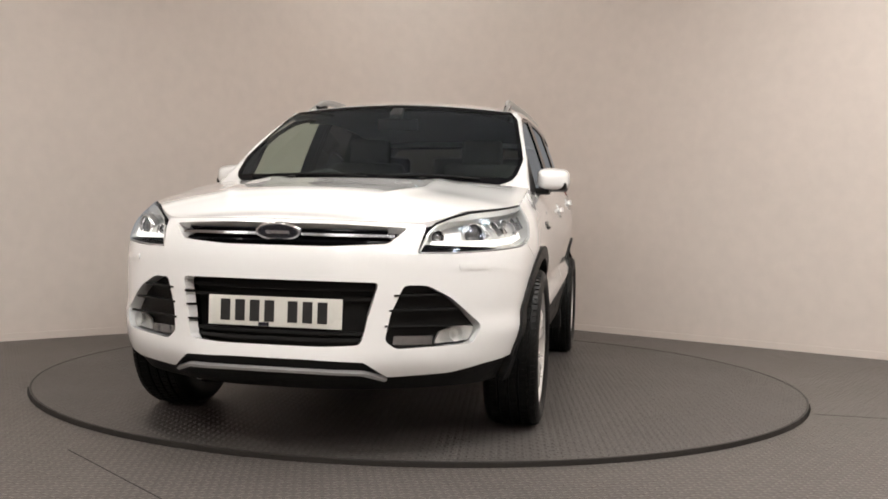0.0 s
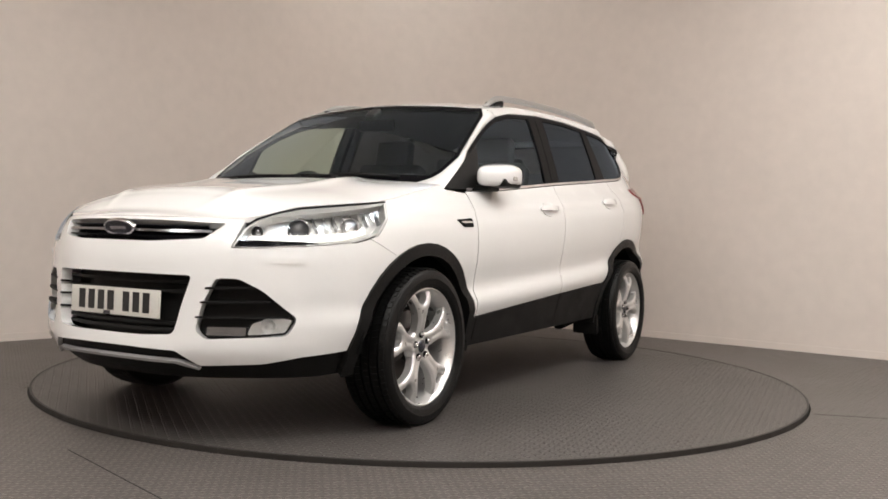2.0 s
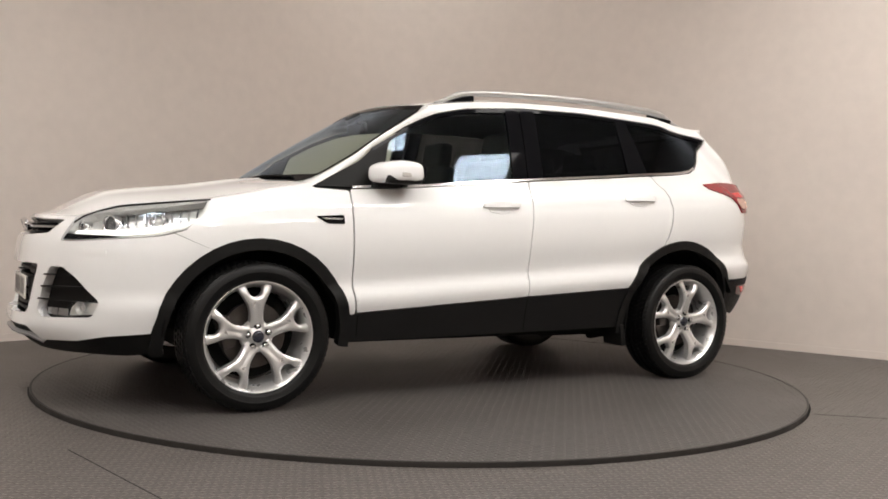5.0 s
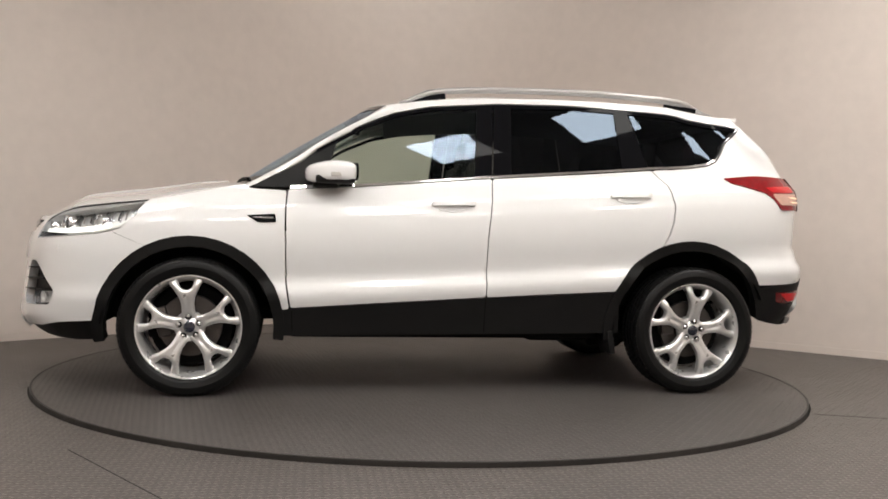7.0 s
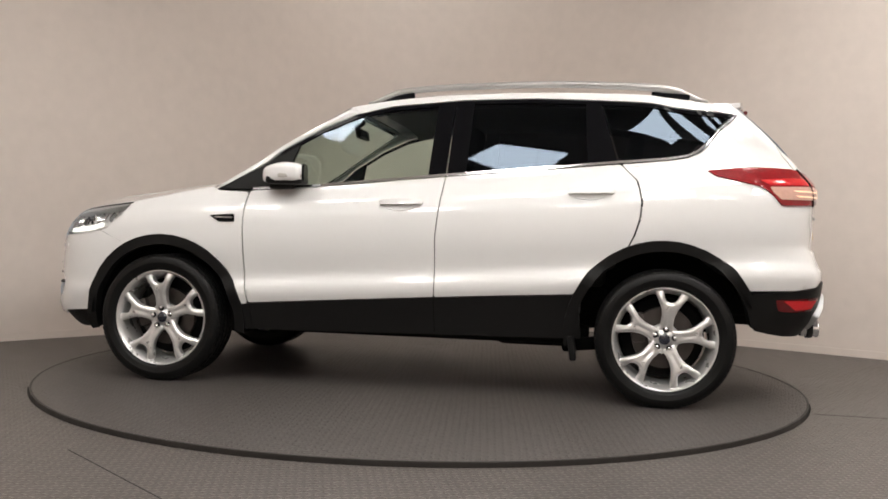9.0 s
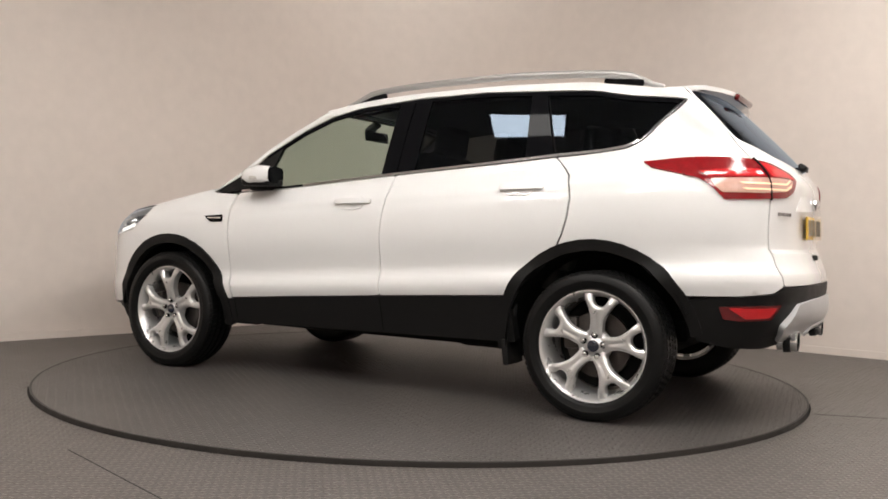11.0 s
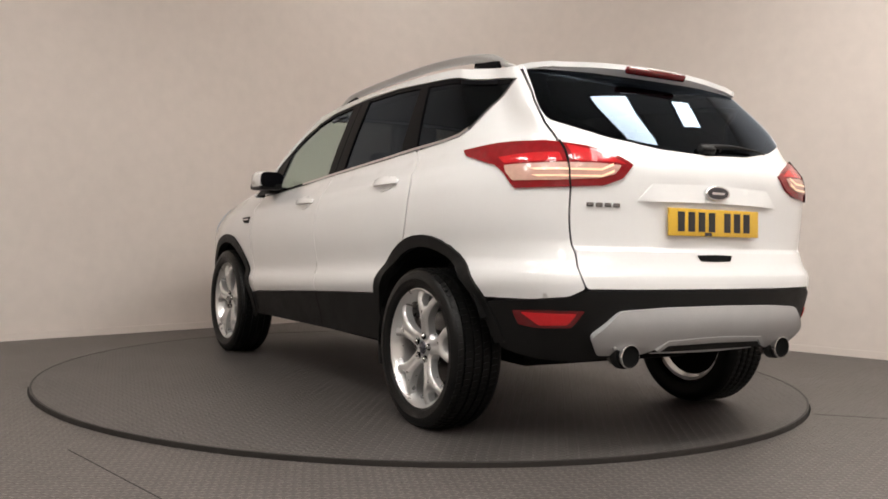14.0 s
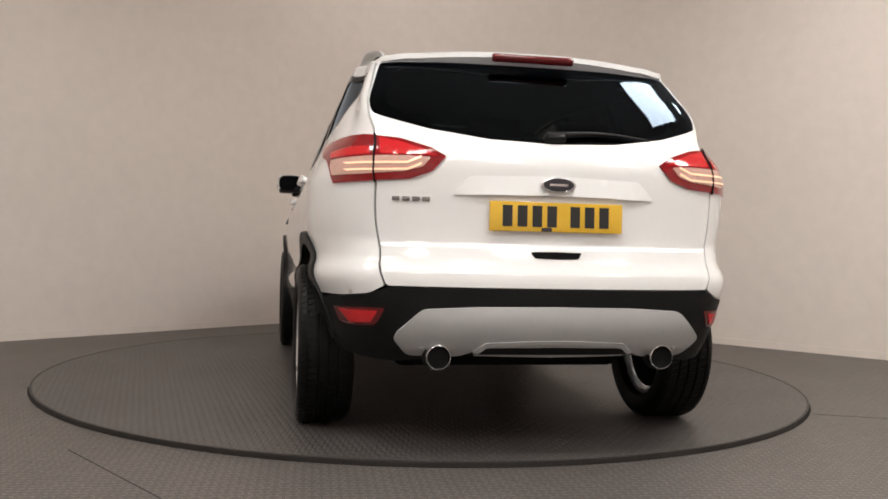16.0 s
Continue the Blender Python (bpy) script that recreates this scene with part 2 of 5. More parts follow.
# ---- the car's body surface: a plan outline wrapped round the car, shaped by height ----
def spline(points, n):
    """Evenly sampled Catmull-Rom curve through a few control points."""
    p = np.array(points, float)
    p = np.vstack([2 * p[0] - p[1], p, 2 * p[-1] - p[-2]])
    out = []
    for i in range(1, len(p) - 2):
        for t in np.arange(n) / n:
            a, b, c, d = p[i - 1:i + 3]
            out.append(0.5 * (2 * b + (c - a) * t + (2 * a - 5 * b + 4 * c - d) * t * t + (3 * b - a - 3 * c + d) * t ** 3))
    out.append(p[-2])
    return np.array(out)


def smooth01(t):
    t = np.clip(t, 0, 1)
    return t * t * (3 - 2 * t)


PLAN = spline([(2.275, -0.26), (2.295, 0), (2.275, 0.26), (2.165, 0.52), (2.03, 0.72), (1.84, 0.845), (1.6, 0.89), (1.345, 0.902), (0.9, 0.905), (0, 0.91),
               (-0.9, 0.91), (-1.345, 0.90), (-1.65, 0.88), (-1.88, 0.835), (-2.05, 0.755), (-2.14, 0.62), (-2.195, 0.35), (-2.21, 0), (-2.195, -0.35)], 40)[40:-40]
RUN = np.concatenate([[0], np.cumsum(np.hypot(*np.diff(PLAN, axis=0).T))])
LENGTH = float(RUN[-1])
NOSE_Z, NOSE_X = (0.2, 0.28, 0.36, 0.45, 0.58, 0.68, 0.76, 0.84, 0.9, 0.96, 1.05), (-0.14, -0.02, 0.03, 0.02, 0.01, 0, -0.012, -0.045, -0.09, -0.17, -0.32)
TAIL_Z, TAIL_X = (0.2, 0.3, 0.4, 0.5, 0.6, 0.68, 0.705, 0.74, 0.785, 0.80, 0.812, 0.92, 1.05, 1.12, 1.17, 1.27, 1.42, 1.6), (0.3, 0.17, 0.07, 0.02, 0, 0, 0.004, 0.022, 0.036, 0.040, 0.053, 0.055, 0.05, 0.052, 0.078, 0.166, 0.315, 0.503)
WAIST_Q, WAIST_K = (0.15, 0.3, 0.42, 0.48, 0.525, 0.575, 0.63, 0.75, 0.84, 0.9, 0.96, 1.0, 1.03, 1.06, 1.25, 1.45, 1.51, 1.55, 1.6), (0.9, 0.93, 0.962, 0.983, 0.99, 0.982, 0.989, 1.0, 1.0, 0.992, 0.965, 0.94, 0.918, 0.9, 0.832, 0.748, 0.712, 0.66, 0.58)


NOSE, TAIL, WAIST = (spline(list(zip(a, b)), 10).T for a, b in ((NOSE_Z, NOSE_X), (TAIL_Z, TAIL_X), (WAIST_Q, WAIST_K)))
BELT = spline([(-2.3, 1.25), (-1.9, 1.235), (-1.5, 1.215), (-0.6, 1.15), (0.4, 1.09), (1.05, 1.055), (1.8, 1.02), (2.3, 1.01)], 10).T


# the doors draw in above the sill and kick out again below, under a soft shoulder line
FLARE = spline([(0.2, 0.006), (0.42, 0.008), (0.47, 0.010), (0.515, 0.004), (0.56, -0.010), (0.62, -0.012), (0.70, -0.003), (0.80, 0.0), (0.89, -0.001), (0.925, -0.001), (0.945, 0.003), (0.957, 0.007), (0.968, 0.006), (0.99, 0.001), (1.02, 0.0), (1.2, 0.0)], 10).T


def belt(x):
    return np.interp(x, *BELT)


def wrap(s, z):
    """The body's surface: s metres round the plan from the nose along the left side to the tail (minus: the right side), at height z."""
    a = np.abs(s)
    x, y = np.interp(a, RUN, PLAN[:, 0]), np.interp(a, RUN, PLAN[:, 1])
    k = np.interp(z - belt(x) + 1.055, *WAIST)
    k = k + np.interp(z - belt(x) + 1.055, *FLARE) * smooth01((1.75 - x) / 0.5)
    y = y * k * np.sign(s) * (1 + 0.27 * smooth01((z - 1.15) / 0.25) * np.clip((-x - 1.88) / 0.28, 0, 1) ** 2)
    x = x + smooth01((x - 0.95) / 1.0) * np.interp(z, *NOSE) + smooth01((-x - 1.1) / 0.85) * np.interp(z, *TAIL)
    return np.stack(np.broadcast_arrays(x, y, z), -1)


SIDE_RUN = np.linspace(0, LENGTH, 1500)


def at_x(x, z):
    """s of the left side where it has that x at that height."""
    w = wrap(SIDE_RUN, np.full(1500, z))
    return float(np.interp(-x, -w[:, 0], SIDE_RUN))


def at_y(y, z, rear=False):
    """s of the nose (or tail) where it has that y at that height."""
    w = wrap(SIDE_RUN, np.full(1500, z))[:, 1]
    i = int(np.argmax(w))
    s = np.interp(abs(y), w[i:][::-1], SIDE_RUN[i:][::-1]) if rear else np.interp(abs(y), w[:i + 1], SIDE_RUN[:i + 1])
    return float(math.copysign(s, y))


# ---- panels cut from the body surface ----
def front(y, z):
    return at_y(y, z), z


def side(x, z):
    return at_x(x, z), z


def rear(y, z):
    s, zz = at_y(y, z, True), z
    return (s if s >= 0 else 2 * LENGTH + s), zz


def arc(cx, cz, r, a0, a1, n=14):
    return [side(cx + r * math.cos(radians(a0 + (a1 - a0) * i / n)), cz + r * math.sin(radians(a0 + (a1 - a0) * i / n))) for i in range(n + 1)]


def rounded(points, r=0.012, step=0.04):
    """A closed outline with rounded corners, cut into short pieces."""
    p = [Vector(q) for q in points]
    out = []
    for i, c in enumerate(p):
        a, b = p[i - 1], p[(i + 1) % len(p)]
        ra, rb = min(r, (a - c).length * 0.45), min(r, (b - c).length * 0.45)
        q0, q1 = c + (a - c).normalized() * ra, c + (b - c).normalized() * rb
        for k in range(4):
            t = k / 3
            out.append(q0 * (1 - t) ** 2 + c * 2 * t * (1 - t) + q1 * t * t)
    fine = []
    for i, a in enumerate(out):
        b = out[(i + 1) % len(out)]
        n = max(1, math.ceil((b - a).length / step))
        fine += [a + (b - a) * (k / n) for k in range(n)]
    keep = [q for i, q in enumerate(fine) if (q - fine[i - 1]).length > 1e-4]
    return np.array([(q.x, q.y) for q in keep])


def inside(pts, loop):
    x, y = pts[:, 0][:, None], pts[:, 1][:, None]
    a, b = loop, np.roll(loop, -1, 0)
    cross = ((a[:, 1] > y) != (b[:, 1] > y)) & (x < (b[:, 0] - a[:, 0]) * (y - a[:, 1]) / (b[:, 1] - a[:, 1] + 1e-12) + a[:, 0])
    return cross.sum(1) % 2 == 1


def unwrap(s):
    """Past the tail the count goes on along the right side."""
    return np.where(s > LENGTH, s - 2 * LENGTH, s)


def skin(st, off):
    """Places on the body surface, moved out along its normal."""
    s, z = st[:, 0], st[:, 1]
    e = 2e-3
    p = wrap(unwrap(s), z)
    du, dz = wrap(unwrap(s + e), z) - wrap(unwrap(s - e), z), wrap(unwrap(s), z + e) - wrap(unwrap(s), z - e)
    n = np.cross(du, dz)
    n /= np.linalg.norm(n, axis=1)[:, None] + 1e-9
    return p + n * np.asarray(off).reshape(-1, 1)


def fill(loop, holes, step, rows=()):
    """Triangles inside an outline; rows: heights at which a line of closely set points runs across."""
    from_loops = [loop] + holes
    pts, edges = [], []
    for lp in from_loops:
        k = len(pts)
        pts += [tuple(q) for q in lp]
        edges += [(k + i, k + (i + 1) % len(lp)) for i in range(len(lp))]
    lo, hi = loop.min(0), loop.max(0)
    gx, gy = np.meshgrid(np.arange(lo[0] + step / 2, hi[0], step), np.arange(lo[1] + step / 2, hi[1], step))
    g = np.stack([gx.ravel(), gy.ravel()], 1)
    g[:, 0] += (np.round(g[:, 1] / step) % 2) * step / 2
    for z in rows:
        g = g[np.abs(g[:, 1] - z) > step * 0.5]
        line = np.arange(lo[0] + step * 0.3, hi[0], step * 0.6)
        for dz in (-0.007, 0.0, 0.007):
            g = np.vstack([g, np.stack([line, np.full(len(line), z + dz)], 1)])
    ok = inside(g, loop)
    for hl in holes:
        ok &= ~inside(g, hl)
    g = g[ok]
    if len(g):
        allp = np.array(pts)
        far = np.ones(len(g), bool)
        for i0 in range(0, len(g), 4000):
            far[i0:i0 + 4000] = np.min(np.linalg.norm(g[i0:i0 + 4000, None] - allp[None], axis=2), axis=1) > step * (0.2 if len(rows) else 0.45)
        g = g[far]
    pts += [tuple(q) for q in g]
    v, _, f, *_ = delaunay_2d_cdt([Vector(q) for q in pts], edges, [], 0, 1e-6)
    v = np.array([(q.x, q.y) for q in v])
    f = [t for t in f if len(t) == 3]
    c = np.array([v[list(t)].mean(0) for t in f])
    ok = inside(c, loop)
    for hl in holes:
        ok &= ~inside(c, hl)
    out = []
    for t, k in zip(f, ok):
        if k:
            a, b, c = v[list(t)]
            out.append(t if (b[0] - a[0]) * (c[1] - a[1]) - (b[1] - a[1]) * (c[0] - a[0]) > 0 else t[::-1])
    return v, out


def panel(name, points, mat, parent, label="", holes=(), off=0.0, thick=0.018, step=0.045, r=0.012, mirror=False, rows=()):
    """One sheet of the body: an outline on the wrapped surface, filled, with turned-in edges."""
    loop = rounded(points, r)
    v, f = fill(loop, [rounded(h, rr) for h, rr in holes], step, rows)
    f = np.array(f)
    drop = off(v) if callable(off) else np.full(len(v), off)
    top = skin(v, drop)
    # rim edges: those with one triangle
    count = {}
    for t in f:
        for i in range(3):
            a, b = int(t[i]), int(t[(i + 1) % 3])
            count[(a, b)] = count.get((a, b), 0) + 1
    rim = [(a, b) for (a, b) in count if (b, a) not in count]
    ids = sorted({a for e in rim for a in e})
    k = {a: i for i, a in enumerate(ids)}
    n = len(v)
    low = skin(v[ids], drop[ids] - thick)
    verts = np.vstack([top, top[ids], low])
    faces = [tuple(t) for t in f] + [(n + k[b], n + k[a], n + len(ids) + k[a], n + len(ids) + k[b]) for a, b in rim]
    if mirror:
        verts = verts * (1, -1, 1)
        faces = [t[::-1] for t in faces]
    return mesh_ob(name, verts, faces, mat, parent, label)


def grid_ob(name, fn, nu, nv, mat, parent, label="", thick=0.0):
    """A sheet from a function of u and v in 0..1; thick: turned-down edges."""
    verts = [fn(i / nu, j / nv) for j in range(nv + 1) for i in range(nu + 1)]
    faces = [(j * (nu + 1) + i, j * (nu + 1) + i + 1, (j + 1) * (nu + 1) + i + 1, (j + 1) * (nu + 1) + i) for j in range(nv) for i in range(nu)]
    if thick:
        ring = [i for i in range(nu)] + [j * (nu + 1) + nu for j in range(nv)] + [nv * (nu + 1) + nu - i for i in range(nu)] + [(nv - j) * (nu + 1) for j in range(nv)]
        n = len(verts)
        verts = verts + [verts[i] for i in ring] + [tuple(np.array(verts[i]) - (0, 0, thick)) for i in ring]
        m = len(ring)
        faces += [(n + i, n + m + i, n + m + (i + 1) % m, n + (i + 1) % m) for i in range(m)]
    return mesh_ob(name, verts, faces, mat, parent, label)


# ---- the car ----
car = new("car")
tagged(car, "white five-door SUV with black cladding standing on a turntable", "car")

HUB_F, HUB_R = (1.345, 0.337), (-1.345, 0.342)
ARCH_F, ARCH_R = (1.345, 0.335, 0.464), (-1.332, 0.348, 0.488)

HOOD_EDGE = [front(0, 0.888), front(0.25, 0.887), front(0.45, 0.885), front(0.53, 0.89), front(0.6, 0.915), side(1.93, 0.937), side(1.75, 0.958), side(1.56, 0.982), side(1.3, 1.035), side(1.09, 1.075)]
HEAD = [front(0.515, 0.773), front(0.535, 0.85), front(0.56, 0.885), front(0.61, 0.912), side(1.93, 0.933), side(1.75, 0.955), side(1.555, 0.975), side(1.60, 0.905), side(1.68, 0.835), side(1.80, 0.803), side(1.96, 0.788), front(0.62, 0.775)]
FOG = [front(0.47, 0.652), front(0.55, 0.652), front(0.63, 0.608), front(0.735, 0.505), front(0.71, 0.435), front(0.45, 0.418), front(0.41, 0.45), front(0.43, 0.55)]


def flip(points):
    return [(-s, z) for s, z in points][::-1]


def both(name, points, mat, label="", parents=None, **more):
    """The same panel on the left and on the right of the car."""
    pl, pr = parents or (car, car)
    return panel(name, points, mat, pl, label, **more), panel(name, points, mat, pr, label, mirror=True, **more)


SMOKED_CHROME = material("smoked_chrome", (0.32, 0.32, 0.33), rough=0.22, metal=1, vary=0.03)


def build_front():
    half = [front(0.2, 0.882), front(0.45, 0.88), front(0.525, 0.878), front(0.508, 0.768), front(0.62, 0.77), side(1.96, 0.783), side(1.80, 0.799), side(1.731, 0.8145),
            *arc(*ARCH_F, 61.9, 12, 8), side(1.80, 0.37), front(0.74, 0.352), front(0.63, 0.325), front(0.42, 0.312), front(0.345, 0.37), front(0.15, 0.378)]
    ugr = [front(0.2, 0.872), front(0.466, 0.863), front(0.405, 0.802), front(0.2, 0.788)]
    lgr = [front(0.2, 0.662), front(0.385, 0.66), front(0.33, 0.432), front(0.2, 0.425)]
    bumper = panel("front_bumper", half + flip(half), PAINT, car, "white painted front bumper",
                   holes=[(ugr + flip(ugr), 0.015), (lgr + flip(lgr), 0.02), (FOG, 0.02), (flip(FOG), 0.02)], thick=0.045, step=0.027)
    big = [front(0.2, 0.885), front(0.495, 0.875), front(0.43, 0.79), front(0.2, 0.776)]
    grille = panel("upper_grille", big + flip(big), GLOSSY, car, "slim gloss black upper grille with chrome bars", off=-0.045, step=0.05)
    for y0, y1, z in ((0.085, 0.425, 0.834), (-0.425, -0.085, 0.834)):
        bar = [front(y0, z - 0.005), front((y0 + y1) / 2, z - 0.005), front(y1, z - 0.005), front(y1, z + 0.005), front((y0 + y1) / 2, z + 0.005), front(y0, z + 0.005)]
        panel("chrome_bar", bar, SMOKED_CHROME, grille, "bright chrome bar", off=-0.008, thick=0.03, r=0.004)
    for z in (0.812, 0.855):
        bar = [front(y, z - 0.003) for y in (-0.40, -0.2, 0, 0.2, 0.40)] + [front(y, z + 0.003) for y in (0.40, 0.2, 0, -0.2, -0.40)]
        panel("slat", bar, GLOSSY, grille, off=-0.012, thick=0.03, r=0.002)
    badge(grille, pose(wrap(0.0, 0.838)[0] + 0.006, 0, 0.838, 90 + 22, 0, 90), 0.088, 0.036)
    big = [front(0.2, 0.68), front(0.41, 0.675), front(0.35, 0.415), front(0.2, 0.408)]
    low = panel("lower_grille", big + flip(big), PLASTIC, car, "black lower grille with horizontal slats", off=-0.085, step=0.05)
    for z, w in ((0.635, 0.375), (0.598, 0.365), (0.472, 0.34), (0.448, 0.335)):
        n = 6
        bar = [front(-w + 2 * w * i / n, z - 0.006) for i in range(n + 1)] + [front(w - 2 * w * i / n, z + 0.006) for i in range(n + 1)]
        panel("slat", bar, PLASTIC, low, off=-0.042, thick=0.04, r=0.003)
    for k in (-1,):
        for z, y0 in ((0.605, 0.362), (0.555, 0.35), (0.503, 0.338)):
            bar = [front(k * y, zz) for y, zz in ((y0, z - 0.005), (y0 + 0.010, z - 0.002), (y0 + 0.010, z + 0.002), (y0, z + 0.005))][::k]
            panel("slat", bar, PLASTIC, low, off=0.004, thick=0.05, r=0.002)
    plate(low, 2.272, 0.541, 90 - 1, 90, WHITE_PLATE, "white number plate with dark characters")
    for mir in (False, True):
        pocket = panel("fog_lamp_pocket", [(s, z) for s, z in FOG], PLASTIC, car, "black fog lamp pocket with thin slats", off=-0.045, mirror=mir, step=0.04)
        for z, y0, y1 in ((0.612, 0.437, 0.60), (0.557, 0.423, 0.655), (0.50, 0.41, 0.69)):
            bar = [front(y0 + (y1 - y0) * i / 5, z - 0.003 + 0.006 * i / 5) for i in range(6)] + [front(y1 - (y1 - y0) * i / 5, z + 0.010 - 0.005 * i / 5) for i in range(6)]
            panel("slat", bar, PLASTIC, pocket, off=0.003, thick=0.046, mirror=mir, r=0.003)
        lamp = [front(0.435, 0.428), front(0.44, 0.465), front(0.58, 0.472), front(0.66, 0.512), front(0.728, 0.505), front(0.708, 0.44), front(0.58, 0.428)]
        bright = [front(0.585, 0.436), front(0.60, 0.48), front(0.66, 0.508), front(0.724, 0.50), front(0.706, 0.444)]
        fog = panel("fog_lamp", bright, REFLECTOR, pocket, "clear fog lamp with bright reflector", off=-0.028, thick=0.01, mirror=mir, step=0.03)
        panel("lens", lamp, LENS, pocket, off=0.0, thick=0.004, mirror=mir, step=0.03)
        c = wrap(at_y(0.645, 0.472), 0.472)
        v, f = lathe([(0.0001, -0.006), (0.008, -0.004), (0.010, -0.014), (0.018, -0.010), (0.026, 0.002), (0.029, 0.010), (0.031, 0.008)], 24, "x")
        ob = mesh_ob("bulb_bowl", v, f, REFLECTOR, pocket, "round fog lamp bowl")
        ob.matrix_basis = pose(c[0] - 0.022, -c[1] if mir else c[1], c[2], 0, 0, -36 if mir else 36)
        for i in range(4):
            y0, y1 = 0.444 + 0.034 * i, 0.4775 + 0.034 * i
            panel("indicator_reflector", [front(y0, 0.433), front(y0 + 0.003, 0.463), front(y1 + 0.003, 0.465), front(y1, 0.433)], SMOKED_CHROME, pocket, "indicator reflector facet", off=-0.03 + 0.004 * (i % 2), thick=0.01, mirror=mir, step=0.02, r=0.003)
        washer = [front(0.655, 0.712), front(0.655, 0.732), front(0.745, 0.735), front(0.748, 0.714)]
        panel("washer_cover", washer, PAINT, bumper, "white headlamp washer cover", off=0.004, thick=0.006, mirror=mir, r=0.006)
    lip = [front(0.15, 0.388), front(0.36, 0.378), front(0.45, 0.318), front(0.63, 0.33), front(0.76, 0.36), side(1.765, 0.385), side(1.765, 0.265), front(0.72, 0.245), front(0.4, 0.235), front(0.15, 0.235)]
    val = panel("lower_valance", lip + flip(lip), PLASTIC, car, "black plastic lower front valance", off=-0.02, thick=0.03, step=0.05)
    strip = [front(0.15, 0.337), front(0.345, 0.331), front(0.42, 0.304), front(0.408, 0.296), front(0.335, 0.321), front(0.15, 0.327)]
    panel("skid_strip", strip + flip(strip), SILVER, val, "silver skid strip", off=0.004, thick=0.02, r=0.005, step=0.03)


def badge(parent, m, rx, rz):
    """An oval badge: a chrome rim, a dark field and a pale bar where its script stands."""
    def oval(kx, kz, h, n=36):
        return [(kx * math.cos(2 * math.pi * i / n), kz * math.sin(2 * math.pi * i / n), h) for i in range(n)]
    n = 36
    v = oval(rx, rz, 0) + oval(rx * 0.97, rz * 0.94, 0.006) + oval(rx * 0.88, rz * 0.8, 0.004)
    f = [(r * n + i, r * n + (i + 1) % n, (r + 1) * n + (i + 1) % n, (r + 1) * n + i) for r in range(2) for i in range(n)]
    ob = mesh_ob("badge", v + oval(rx, rz, -0.012), f + [(3 * n + i, 3 * n + (i + 1) % n, (i + 1) % n, i) for i in range(n)], CHROME, parent, "oval badge with a chrome rim and dark blue field")
    ob.matrix_basis = m
    v = oval(rx * 0.9, rz * 0.83, 0.0035) + [(0, 0, 0.0055)]
    mesh_ob("field", v, [(i, (i + 1) % n, n) for i in range(n)], BLUE, ob)
    part("script_bar", box_bm((rx * 1.05, rz * 0.34, 0.0016), Matrix.Translation((0, 0, 0.0058)), 0.0006), CHROME, ob, "pale bar of script")
    return ob


def plate(parent, x, z, tilt, turn, mat, label):
    """A number plate whose characters are plain bars."""
    ob = part("number_plate", box_bm((0.52, 0.111, 0.008), None, 0.0035), mat, parent, label)
    ob.matrix_basis = pose(x, 0, z, tilt, 0, turn)
    left = -0.215
    for i in range(7):
        part("character_bar", box_bm((0.038, 0.079, 0.0012), Matrix.Translation((left + 0.023, 0.002, 0.0046))), INK, ob, smooth=False)
        left += 0.0575 + (0.033 if i == 3 else 0)
    part("maker_mark", box_bm((0.04, 0.014, 0.0012), Matrix.Translation((-0.04, -0.047, 0.0046))), BLUE, ob, smooth=False)
    return ob


